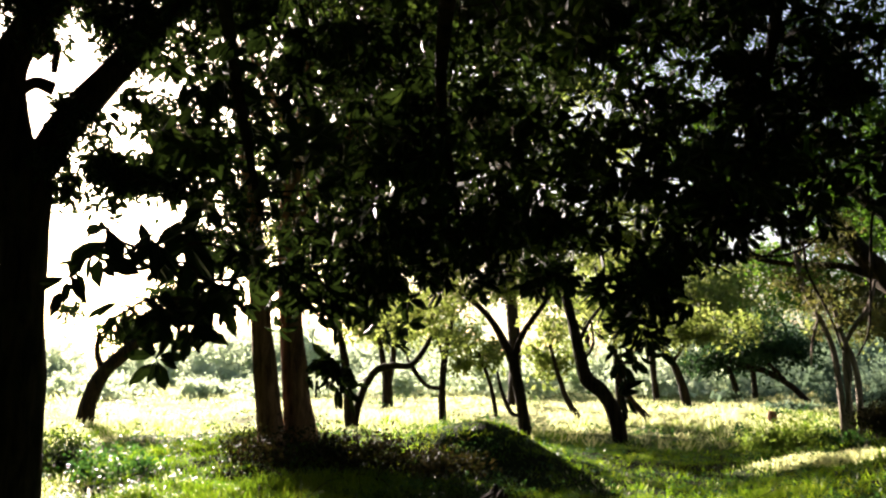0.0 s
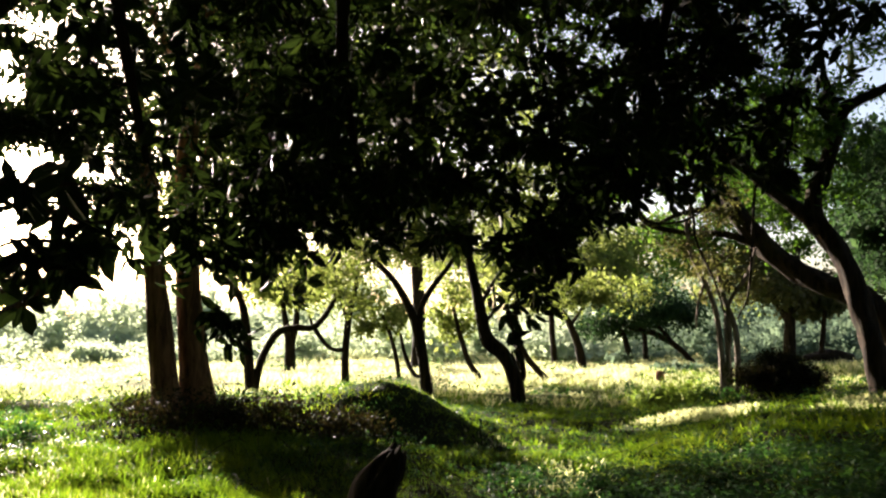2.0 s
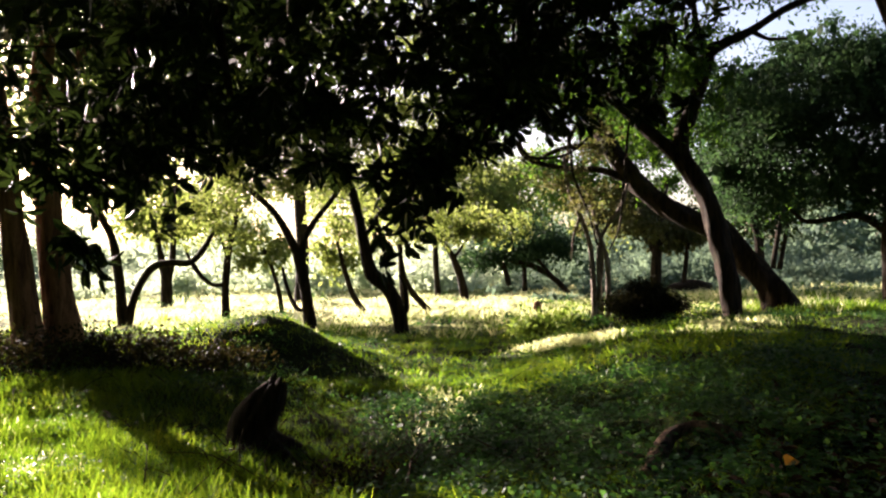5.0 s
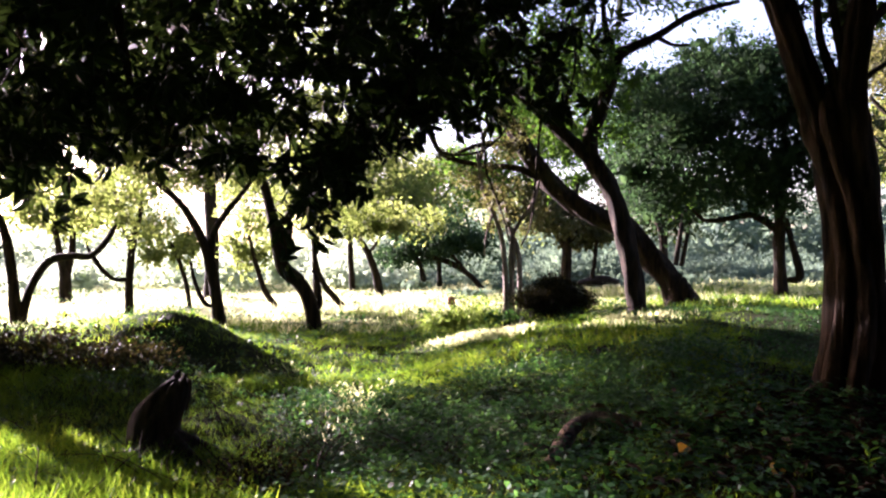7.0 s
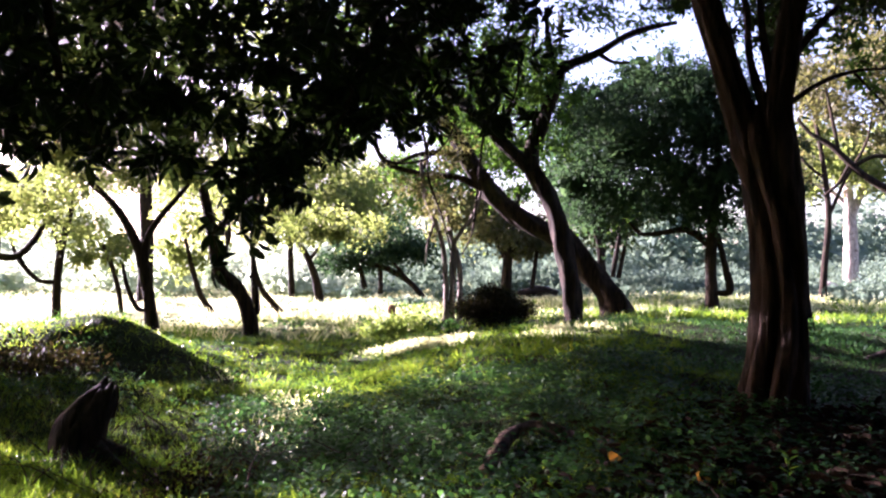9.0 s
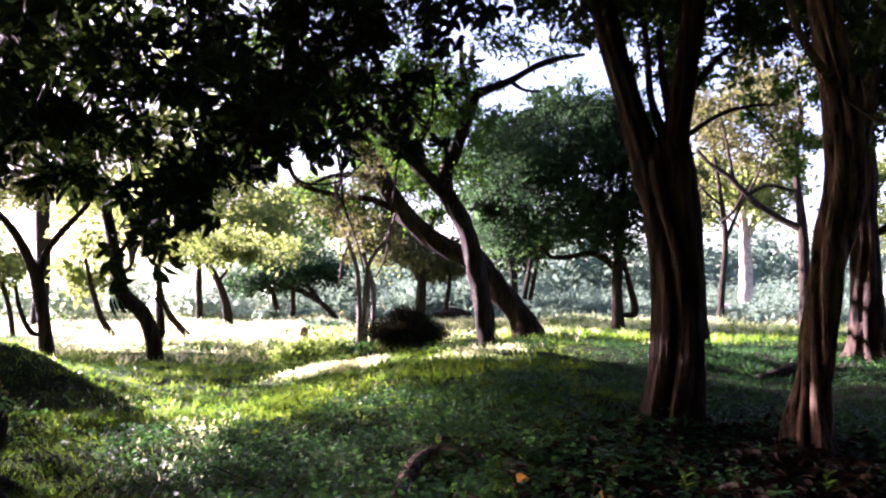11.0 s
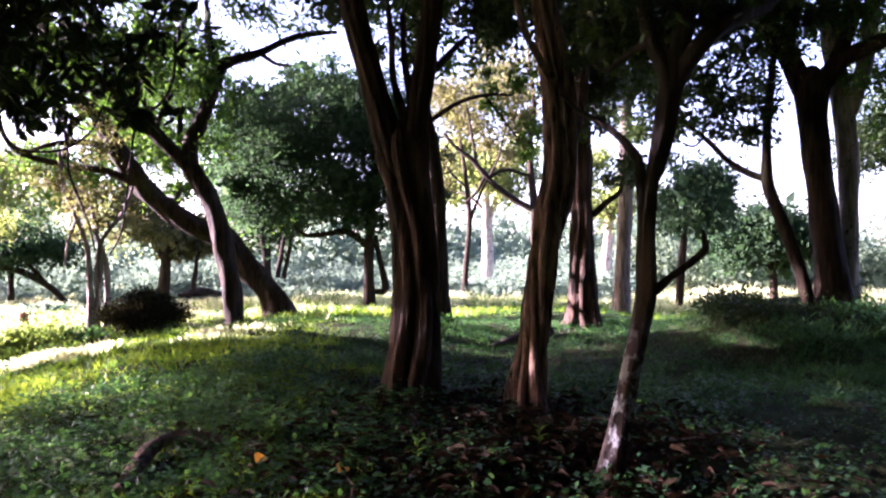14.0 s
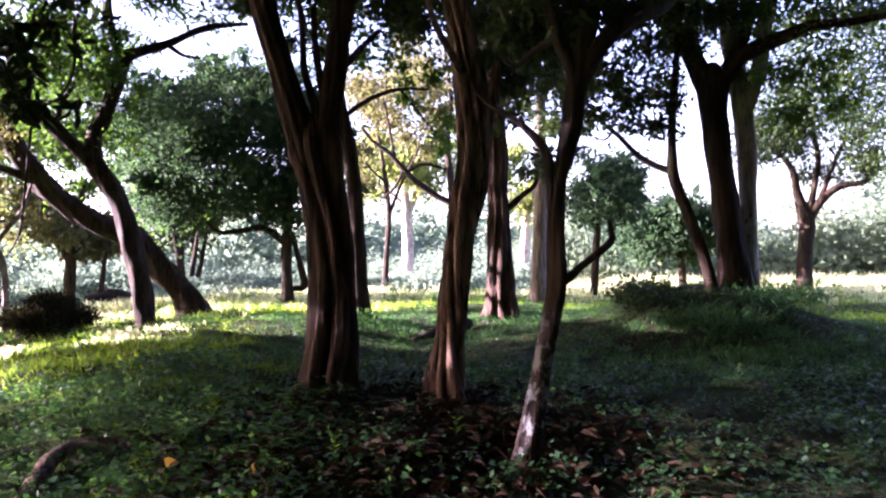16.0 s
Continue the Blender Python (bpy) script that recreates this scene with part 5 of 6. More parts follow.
# bough clumps: x, y, z, half width, half height, half depth, count
FRONT_CLUMPS = [(-0.8, 3.3, 2.62, 0.39, 0.36, 0.6, 420),
    (-0.15, 4.0, 2.98, 0.49, 0.46, 0.6, 850),
    (0.7, 4.35, 3.21, 0.57, 0.5, 0.7, 1250),
    (0.16, 4.0, 2.45, 0.6, 0.36, 0.6, 1600),
    (-0.31, 4.59, 2.25, 0.5, 0.32, 0.5, 1750),
    (0.89, 4.52, 2.43, 0.42, 0.32, 0.6, 1000),
    (-0.85, 2.87, 2.2, 0.32, 0.23, 0.5, 320),
    (2.05, 4.14, 3.24, 0.42, 0.39, 0.6, 1450),
    (1.63, 4.74, 2.6, 0.34, 0.27, 0.5, 650)]
UPPER_CLUMPS = [(2.75, 4.2, 3.36, 0.5, 0.42, 0.6, 1450),
    (2.56, 4.55, 2.76, 0.44, 0.32, 0.5, 420),
    (1.65, 4.53, 3.12, 0.4, 0.4, 0.6, 800),
    (3.2, 4.13, 3.42, 0.44, 0.36, 0.6, 420),
    (-0.16, 4.0, 3.99, 1.28, 0.31, 0.8, 1800),
    (1.38, 4.19, 3.67, 0.67, 0.3, 0.7, 2700),
    (0.39, 4.59, 2.12, 0.42, 0.26, 0.5, 380),
    (-0.79, 2.04, 1.82, 0.15, 0.12, 0.3, 110),
    (1.3, 4.63, 2.08, 0.26, 0.2, 0.4, 300),
    (2.0, 4.2, 3.78, 0.65, 0.26, 0.6, 1500)]
SIDE_CLUMPS = [(1.21, 4.17, 2.79, 0.43, 0.39, 0.6, 1050),
    (1.62, 4.35, 2.51, 0.39, 0.28, 0.6, 600),
    (2.04, 4.51, 3.02, 0.45, 0.3, 0.6, 950),
    (1.8, 4.7, 2.91, 0.42, 0.31, 0.6, 650),
    (2.3, 4.71, 3.18, 0.4, 0.24, 0.5, 900),
    (-0.96, 4.4, 2.07, 0.34, 0.27, 0.5, 950),
    (-0.47, 4.58, 1.98, 0.42, 0.28, 0.5, 1300),
    (0.13, 4.8, 2.25, 0.48, 0.32, 0.5, 1400),
    (0.61, 4.76, 2.35, 0.42, 0.32, 0.5, 1500)]
LOWER_CLUMPS = [(1.22, 4.64, 2.06, 0.29, 0.22, 0.5, 420),
    (1.18, 4.57, 1.92, 0.36, 0.24, 0.4, 1000),
    (1.54, 4.76, 2.32, 0.42, 0.23, 0.5, 1200),
    (2.0, 4.58, 2.61, 0.46, 0.27, 0.5, 900),
    (2.5, 4.56, 2.71, 0.4, 0.28, 0.5, 600),
    (-0.45, 4.99, 2.65, 0.61, 0.46, 0.6, 1000),
    (-1.02, 4.48, 2.76, 0.56, 0.42, 0.6, 430),
    (-1.68, 4.3, 3.2, 0.4, 0.36, 0.5, 300),
    (-1.18, 4.41, 3.3, 0.45, 0.4, 0.6, 620),
    (-0.76, 4.37, 3.5, 0.5, 0.4, 0.6, 1300),
    (0.95, 4.5, 3.0, 0.45, 0.35, 0.5, 1100),
    (0.35, 4.5, 2.9, 0.4, 0.3, 0.5, 1000),
    (2.35, 4.7, 2.45, 0.4, 0.22, 0.5, 420),
    (2.9, 4.6, 2.6, 0.35, 0.22, 0.5, 320),
    (-0.42, 4.52, 3.3, 0.5, 0.4, 0.6, 1300),
    (-1.05, 4.75, 1.98, 0.25, 0.22, 0.4, 200)]
OVERHANG = FRONT_CLUMPS + UPPER_CLUMPS + SIDE_CLUMPS + LOWER_CLUMPS
HANGING = [(-0.58, 1.8, 1.63),
    (-0.66, 1.72, 1.65),
    (-0.55, 1.87, 1.66),
    (-0.64, 1.78, 1.6),
    (-0.43, 2.77, 1.53),
    (-0.39, 2.77, 1.49),
    (0.54, 2.3, 1.52),
    (0.82, 2.9, 1.57),
    (1.5, 4.68, 2.04),
    (1.64, 4.63, 2.08),
    (1.15, 4.47, 2.06),
    (0.85, 2.15, 2.17),
    (0.8, 2.17, 2.14),
    (-0.66, 1.67, 1.77),
    (-0.75, 1.58, 1.75),
    (-0.41, 2.77, 1.5)]


def overhanging_tree():
    """A tree behind the viewer whose boughs reach forward overhead, with an unseen leaf roof added against skylight."""
    g = np.random.default_rng(5)
    x, y = 1.6, -2.2
    foot = new("tree")
    foot.location = (x, y, float(gz(x, y)))
    tagged(foot, "broad-leaved tree with dark boughs hanging low overhead", "tree", "trees of the grove")
    mat = BARK["brown"]
    boughs = [
        [(0, 0, 2.4, 0.16), (-0.5, 1.4, 3.9, 0.12), (-1.0, 3.2, 4.1, 0.09), (-1.4, 4.8, 3.7, 0.06), (-1.6, 6.0, 3.1, 0.035), (-1.5, 6.7, 2.4, 0.02)],
        [(-0.4, 1.2, 3.7, 0.10), (-1.6, 2.6, 4.1, 0.07), (-2.3, 4.0, 3.5, 0.045), (-2.4, 4.9, 2.7, 0.025), (-2.3, 5.0, 2.1, 0.012)],
        [(-0.6, 1.7, 3.9, 0.09), (-0.3, 3.6, 4.2, 0.07), (0.1, 5.4, 3.9, 0.05), (0.3, 6.3, 3.2, 0.03), (0.1, 6.8, 2.3, 0.015)],
    ]
    stem("trunk", [(0, 0, -0.1, 0.3), (0.05, 0, 0.6, 0.24), (0, 0, 1.6, 0.2), (0, 0, 2.6, 0.18), (0.2, -0.3, 4.2, 0.12), (0.3, -0.6, 5.6, 0.06)], mat, foot, sides=18, per=6)
    for n, b in enumerate(boughs):
        stem("limb", b, mat, foot, sides=9, per=7, seed=n)
    joints = np.vstack([smooth_line(b, 6) for b in boughs])[:, :3]
    shift = np.array([x, y, foot.location[2]])
    p, c = clumps(g, [(a - x, b - y, z - shift[2], *rest) for a, b, z, *rest in OVERHANG], 0.08, 30, 0.26)
    heads = p[: : 33]
    # unseen roof clumps above and behind, added to darken the near ground
    over, _ = clumps(g, [(0, 0.5, 7.5, 5.5, 1.2, 5.0, 9000), (-0.5, -3.0, 9.5, 7.0, 1.0, 7.0, 12000), (-1.6, 8.2, 8.6, 3.6, 0.8, 3.4, 3600), (-4.5, 5.0, 8.0, 3.0, 0.8, 3.0, 2600), (4.5, -3.0, 9.0, 5.0, 1.0, 5.0, 7000), (5.0, 0.6, 6.4, 2.8, 0.6, 2.8, 3200), (3.4, -1.6, 6.0, 2.4, 0.6, 2.4, 2400)], 0.0, 30, 0.3)
    tips = np.array(HANGING) - shift
    tips = np.vstack([tips + g.normal(size=tips.shape) * 0.05 for _ in range(2)] + [np.array(HANGING) - shift])
    a1 = rosettes(g, heads, 0.125, 8)
    a2 = rosettes(g, tips, 0.075)
    vs, fs = np.vstack([a1[0], a2[0]]), np.vstack([a1[1], a2[1] + len(a1[0])])
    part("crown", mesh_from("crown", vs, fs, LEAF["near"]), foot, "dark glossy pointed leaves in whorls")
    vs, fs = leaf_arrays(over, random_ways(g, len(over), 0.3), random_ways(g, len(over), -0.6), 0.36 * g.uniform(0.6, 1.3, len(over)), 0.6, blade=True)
    part("shade_roof", mesh_from("shade_roof", vs, fs, LEAF["dark"]), foot)
    k = g.permutation(len(heads))[:700]
    starts, ends = grow(joints, np.vstack([heads[k], tips]))
    near = np.linalg.norm(starts - ends, axis=1) < 0.5
    v, f = twig_arrays(g, starts[near], ends[near], 0.006, 4, 3)
    tagged(part("twig", mesh_from("twig", v, f, mat, True), foot), kind="stuff")


overhanging_tree()


# ---- stump, fallen wood and shrubs ----
def at_ground(ob, x, y, dz=0.0):
    ob.location = (x, y, float(gz(x, y)) + dz)
    return ob


def broken_stump():
    foot = at_ground(new("tree_stump"), 0.3, 6.95)
    tagged(foot, "dark broken tree stump leaning, with a ragged slanting top", "stump")
    mat = BARK["brown"]
    stem("stump", [(-0.05, 0, -0.12, 0.24), (-0.06, 0, 0.1, 0.2), (-0.03, 0.01, 0.26, 0.2), (0.06, 0.02, 0.42, 0.17), (0.14, 0.03, 0.54, 0.13), (0.18, 0.03, 0.6, 0.09)], mat, foot, sides=30, per=6, flute=0.16, knots=0.13, seed=3)
    for n, (dx, dy, r, h) in enumerate([(0.25, 0.02, 0.045, 0.63), (0.21, -0.06, 0.05, 0.68), (0.17, 0.08, 0.05, 0.7), (0.12, -0.07, 0.05, 0.62), (0.04, 0.02, 0.055, 0.55), (-0.06, -0.06, 0.06, 0.46), (-0.1, 0.07, 0.05, 0.43)]):
        stem("splinter", [(dx - 0.08, dy * 0.8, h - 0.26, r * 1.4), (dx - 0.03, dy, h - 0.09, r), (dx, dy, h, r * 0.35)], mat, foot, sides=7, per=3, flute=0.3, knots=0.15, seed=n)
    for n, a in enumerate((200, 250, 310, 20)):
        ca, sa = math.cos(radians(a)), math.sin(radians(a))
        stem("root", [(ca * 0.1, sa * 0.1, 0.12, 0.1), (ca * 0.3, sa * 0.3, 0.03, 0.07), (ca * 0.5, sa * 0.5, -0.06, 0.03)], mat, foot, sides=8, per=4, seed=20 + n)


broken_stump()


def fallen_branch(label, name, rows, x, y, kind="brown", sides=10):
    """rows: (dx, dy, height over the ground, radius)"""
    foot = at_ground(new(name), x, y)
    tagged(foot, label, "dead wood")
    z0 = float(gz(x, y))
    for n, row in enumerate(rows):
        line = [(dx, dy, float(gz(x + dx, y + dy)) - z0 + h, r) for dx, dy, h, r in row]
        ends = np.array(line)
        line = np.vstack([[*(1.08 * ends[0, :3] - 0.08 * ends[1, :3]), 0.01], [*(1.02 * ends[0, :3] - 0.02 * ends[1, :3]), ends[0, 3] * 0.7], ends])
        stem("branch" if n else "log", line, BARK[kind], foot, sides=sides, per=6, knots=0.12, seed=n + 7)


fallen_branch("curved brown fallen bough half sunk in low herbs", "fallen_bough",
              [[(-0.6, -0.55, 0.02, 0.059), (-0.42, -0.34, 0.05, 0.070), (-0.15, -0.08, 0.08, 0.064), (0.1, 0.02, 0.1, 0.050), (0.28, -0.04, 0.08, 0.035), (0.42, -0.14, 0.02, 0.020)],
               [(0.1, 0.02, 0.12, 0.022), (0.2, -0.14, 0.1, 0.017), (0.26, -0.3, 0.02, 0.011)],
               [(-0.42, -0.34, 0.05, 0.028), (-0.52, -0.3, 0.12, 0.020), (-0.66, -0.31, 0.15, 0.011)]], 3.3, 4.9, "rope")
fallen_branch("thin grey dead stick lying in the leaves", "dead_stick", [[(-0.4, 0.3, 0.02, 0.012), (0, 0, 0.05, 0.011), (0.5, -0.25, 0.03, 0.007)]], 6.0, 1.9, "pale", 6)
fallen_branch("dark far log lying on the bright grass", "fallen_log", [[(-0.7, 0.25, 0.15, 0.28), (-0.25, 0.1, 0.24, 0.34), (0.25, -0.08, 0.26, 0.35), (0.75, -0.25, 0.18, 0.3)]], 17.6, 25.6, "brown", 12)
fallen_branch("short dark cut stump in the lit grass", "tree_stump", [[(0, 0, -0.1, 0.15), (0, 0, 0.12, 0.13), (0.02, 0, 0.3, 0.12)]], 8.9, 20.6, "red", 10)
fallen_branch("pale sunlit stump at the meadow edge", "tree_stump", [[(0, 0, -0.1, 0.42), (0, 0, 0.25, 0.36), (0.03, 0, 0.55, 0.33)]], 35.5, 25.2, "pale", 12)
fallen_branch("brown fallen log behind the fluted trees", "fallen_log", [[(-0.9, 0.2, -0.04, 0.09), (-0.4, 0.1, 0.05, 0.12), (0.1, 0, 0.12, 0.13), (0.4, -0.05, 0.2, 0.1)]], 10.9, 6.2, "brown", 12)


def shrub(label, x, y, blobs, mat, leaf=0.07, stems=8, category="shrub", seed=0, wide=0.4):
    g = np.random.default_rng(900 + seed)
    foot = at_ground(new("shrub"), x, y)
    tagged(foot, label, category, "undergrowth")
    p, c = clumps(g, blobs, math.atan2(x, y), 14, 0.3)
    lift = gz(x + p[:, 0], y + p[:, 1]) - float(gz(x, y))
    p = p[p[:, 2] > lift - 0.02]
    way = random_ways(g, len(p), -0.25)
    v, f = leaf_arrays(p, way, random_ways(g, len(p), -0.8), leaf * g.uniform(0.5, 1.3, len(p)), wide)
    tagged(part("foliage", mesh_from("foliage", v, f, mat), foot), kind="stuff")
    ends = c[g.permutation(len(c))[:stems]]
    v, f = twig_arrays(g, ends * (0.3, 0.3, 0) - (0, 0, 0.03), ends, 0.012)
    tagged(part("stem", mesh_from("stem", v, f, BARK["brown"], True), foot), kind="stuff")


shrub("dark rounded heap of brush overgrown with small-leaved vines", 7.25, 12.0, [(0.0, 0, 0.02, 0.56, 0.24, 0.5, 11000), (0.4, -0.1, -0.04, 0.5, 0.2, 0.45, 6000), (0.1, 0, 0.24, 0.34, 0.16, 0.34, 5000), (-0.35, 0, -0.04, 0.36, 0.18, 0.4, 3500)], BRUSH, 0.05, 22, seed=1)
shrub("bright yellow-green weeds lit by the sun", 5.95, 12.75, [(0, 0, 0.26, 0.55, 0.26, 0.4, 1300), (-0.5, 0.2, 0.18, 0.4, 0.18, 0.3, 700)], WEED, 0.1, 12, seed=2)
shrub("pale grey-green weeds at the tree's foot", 6.5, 12.3, [(0, 0, 0.12, 0.6, 0.13, 0.4, 800)], HERB, 0.08, 10, seed=3)
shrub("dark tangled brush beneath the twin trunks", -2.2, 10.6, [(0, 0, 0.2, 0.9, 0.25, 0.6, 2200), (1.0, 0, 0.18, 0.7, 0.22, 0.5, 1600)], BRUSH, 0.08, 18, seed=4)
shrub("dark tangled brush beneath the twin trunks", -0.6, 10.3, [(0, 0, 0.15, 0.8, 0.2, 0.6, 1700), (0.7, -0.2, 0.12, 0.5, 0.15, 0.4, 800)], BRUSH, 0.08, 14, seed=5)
shrub("low dark shrub in the sunny grass", -6.0, 11.6, [(0, 0, 0.25, 0.55, 0.28, 0.45, 1500)], LEAF["dark"], 0.09, 12, seed=6)
shrub("low leafy shrub with sunlit edges", -4.4, 10.2, [(0, 0, 0.2, 0.6, 0.2, 0.45, 1300)], HERB, 0.08, 12, seed=7)
shrub("small green shrub behind the fluted trunks", 9.4, 7.2, [(0, 0, 0.2, 0.35, 0.2, 0.3, 700)], HERB, 0.09, 8, seed=8)
# herb instead of grass colour: the mound's cool shade is put into the leaves
shrub("grassy growth on the mound, cool shade in its colour", 11.6, 2.2, [(0, 0, 0.08, 0.7, 0.12, 0.5, 1200), (0.8, 0.5, 0.1, 0.7, 0.12, 0.5, 1200)], HERB, 0.14, 10, seed=9, wide=0.12)
shrub("low ferns on the mound, cool shade in their colour", 13.0, 1.6, [(0, 0, 0.08, 0.9, 0.12, 0.6, 1500), (0.9, 0, 0.06, 0.7, 0.1, 0.6, 1000)], HERB, 0.15, 10, seed=12, wide=0.14)
shrub("dark leafy growth round the mound tree", 12.3, 3.3, [(0, 0, 0.12, 0.8, 0.16, 0.6, 1600), (0.7, 0.3, 0.12, 0.6, 0.14, 0.5, 1100)], LEAF["dark"], 0.09, 14, seed=13)
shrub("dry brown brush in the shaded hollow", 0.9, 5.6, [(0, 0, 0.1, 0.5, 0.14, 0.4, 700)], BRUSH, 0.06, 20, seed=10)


def green_cover(g, n, r0, r1, a0, a1):
    r = np.sqrt(g.uniform(r0**2, r1**2, n))
    a = np.radians(g.uniform(a0, a1, n))
    return r * np.sin(a), r * np.cos(a)


def patchy(x, y, s, seed):
    """A smooth pattern between 0 and 1 over the ground."""
    g = np.random.default_rng(seed)
    v = 0
    for k in range(7):
        a, f, ph = g.uniform(0, 6.28), s * g.uniform(0.5, 2.2), g.uniform(0, 6.28)
        v = v + np.sin(f * (x * np.cos(a) + y * np.sin(a)) + ph)
    return 0.5 + v / 7


def in_shade(x, y):
    """1 where the bare leafy floor under the fluted trees lies, widened to darken the shaded ground; 0 on the grass."""
    return np.clip(1.5 - np.hypot((x - 5.7) / 2.3, (y - 2.1) / 2.0), 0, 1)


def blades(g, n, r0, r1, a0, a1, length, wide, lean=0.5, keep_shade=0.25, inner=0.0):
    x, y = green_cover(g, n, r0, r1, a0, a1)
    if inner:
        ok = np.hypot(0.72 * x, y) > inner + g.normal(size=n) * 1.2
        x, y = x[ok], y[ok]
        n = len(x)
    k = g.integers(0, max(1, n // 11), n)
    size = 0.03 + 0.003 * r0 * g.uniform(0.6, 1.5, n)[k]
    off = g.normal(size=(n, 2)) * size[:, None]
    x, y = x[k] + off[:, 0], y[k] + off[:, 1]
    thick = patchy(x, y, 1.1, 3)
    ok = (g.uniform(size=n) < 0.35 + 0.9 * thick) & (g.uniform(size=n) > in_shade(x, y) * (1 - keep_shade))
    tall = g.uniform(0.55, 1.25, n)[k]
    x, y, thick, off, tall, size = x[ok], y[ok], thick[ok], off[ok], tall[ok], size[ok]
    n = len(x)
    p = np.stack([x, y, gz(x, y) - 0.01], -1)
    splay = 0.55 * off / size[:, None]
    way = unit(np.stack([g.normal(size=n) * lean * 0.6 + splay[:, 0], g.normal(size=n) * lean * 0.6 + splay[:, 1], np.ones(n)], -1))
    L = length * g.uniform(0.6, 1.3, n) * (0.6 + 0.8 * thick) * tall
    return leaf_arrays(p, way, random_ways(g, n), L, wide, blade=True)


def joined(pieces):
    base, vs, fs = 0, [], []
    for v, f in pieces:
        vs.append(v)
        fs.append(f + base)
        base += len(v)
    return np.vstack(vs), np.vstack(fs)


g = np.random.default_rng(21)
v, f = joined([blades(g, 26000, 0.5, 3.8, 0, 360, 0.07, 0.1, 0.7), blades(g, 14000, 3.8, 9, 96, 320, 0.09, 0.12, 0.7), blades(g, 30000, 3.8, 8.5, 14, 50, 0.08, 0.1, 0.7), blades(g, 150000, 3.8, 10, -42, 26, 0.12, 0.075, 0.7), blades(g, 95000, 8.5, 17, -40, 46, 0.1, 0.13, 0.8), blades(g, 26000, 17, 22, -42, 98, 0.17, 0.12), blades(g, 45000, 17, 29, 22, 98, 0.17, 0.12)])
tagged(new("grass", mesh_from("grass", v, f, GRASS)), "short green grass in tufts over uneven ground", "grass", kind="stuff")
# blades in herb green here: the cool shade is put into their colour
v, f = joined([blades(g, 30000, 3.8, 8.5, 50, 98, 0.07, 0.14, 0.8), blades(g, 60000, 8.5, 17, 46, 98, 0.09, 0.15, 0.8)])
tagged(new("shade_toned_herbs", mesh_from("shade_toned_herbs", v, f, HERB)), "herb blades under the fluted trees, shade in their colour", "ground cover", kind="stuff")
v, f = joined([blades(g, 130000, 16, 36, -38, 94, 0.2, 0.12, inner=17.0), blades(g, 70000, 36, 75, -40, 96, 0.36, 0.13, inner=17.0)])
tagged(new("meadow_grass", mesh_from("meadow_grass", v, f, MEADOW)), "meadow grass beyond the trees, sun glare in its pale colour", "grass", kind="stuff")



def sun_patch_grass(g, n, way_points, wide, label):
    """Short pale grass in patches along a line over the ground; bright sunlight is put into its colour."""
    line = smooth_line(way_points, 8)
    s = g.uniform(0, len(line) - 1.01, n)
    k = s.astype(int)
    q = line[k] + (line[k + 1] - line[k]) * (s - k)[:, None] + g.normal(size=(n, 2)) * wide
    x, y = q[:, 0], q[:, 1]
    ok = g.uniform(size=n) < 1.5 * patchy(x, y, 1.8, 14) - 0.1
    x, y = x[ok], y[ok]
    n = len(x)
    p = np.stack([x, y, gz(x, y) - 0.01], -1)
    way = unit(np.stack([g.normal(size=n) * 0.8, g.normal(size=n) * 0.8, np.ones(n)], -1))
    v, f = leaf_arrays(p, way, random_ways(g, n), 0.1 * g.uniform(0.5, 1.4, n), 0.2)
    tagged(new("sun_patch_grass", mesh_from("sun_patch_grass", v, f, MEADOW)), label, "grass", kind="stuff")


# pale blades laid where the sun falls, so their colour brightens the lit ground
sun_patch_grass(g, 6500, [(5.3, 11.95), (5.7, 11.5), (6.05, 10.9), (6.7, 9.9), (7.2, 9.1)], 0.34, "short grass along a low crest, sunlight in its pale colour")
sun_patch_grass(g, 8000, [(-6.0, 9.6), (-4.4, 8.4), (-3.0, 7.3), (-2.0, 6.3)], 0.75, "pale blades among the green, full sunlight put into their colour")
sun_patch_grass(g, 2200, [(2.3, 10.2), (2.6, 9.3), (2.6, 8.4), (2.0, 7.2)], 0.24, "thin grass in the hollow, a sun streak in its pale colour")


def herbs(g, n, r0, r1, a0, a1, leaf, high, near_shade):
    x, y = green_cover(g, n, r0, r1, a0, a1)
    thick = patchy(x, y, 1.6, 9)
    ok = (g.uniform(size=n) < thick * near_shade + (1 - near_shade)) & (g.uniform(size=n) > 0.75 * in_shade(x, y))
    x, y, thick = x[ok], y[ok], thick[ok]
    n = len(x)
    k = g.integers(0, n // 16, n)
    off = g.normal(size=(n, 2)) * (1.1 * leaf + 0.02) * g.uniform(0.7, 1.6, n)[k][:, None]
    dome = np.exp(-np.sum(off**2, axis=1) / (2 * (1.5 * leaf + 0.03) ** 2)) * g.uniform(0.5, 1.3, n)[k]
    x, y = x[k] + off[:, 0], y[k] + off[:, 1]
    p = np.stack([x, y, gz(x, y) + high * (0.1 + g.uniform(0.5, 1.05, n) * dome) * (0.4 + thick)], -1)
    way = unit(np.stack([g.normal(size=n), g.normal(size=n), g.normal(size=n) * 0.35], -1))
    up = unit(np.stack([g.normal(size=n) * 0.45, g.normal(size=n) * 0.45, np.ones(n)], -1))
    return leaf_arrays(p, way, up, leaf * g.uniform(0.5, 1.3, n), 0.7)


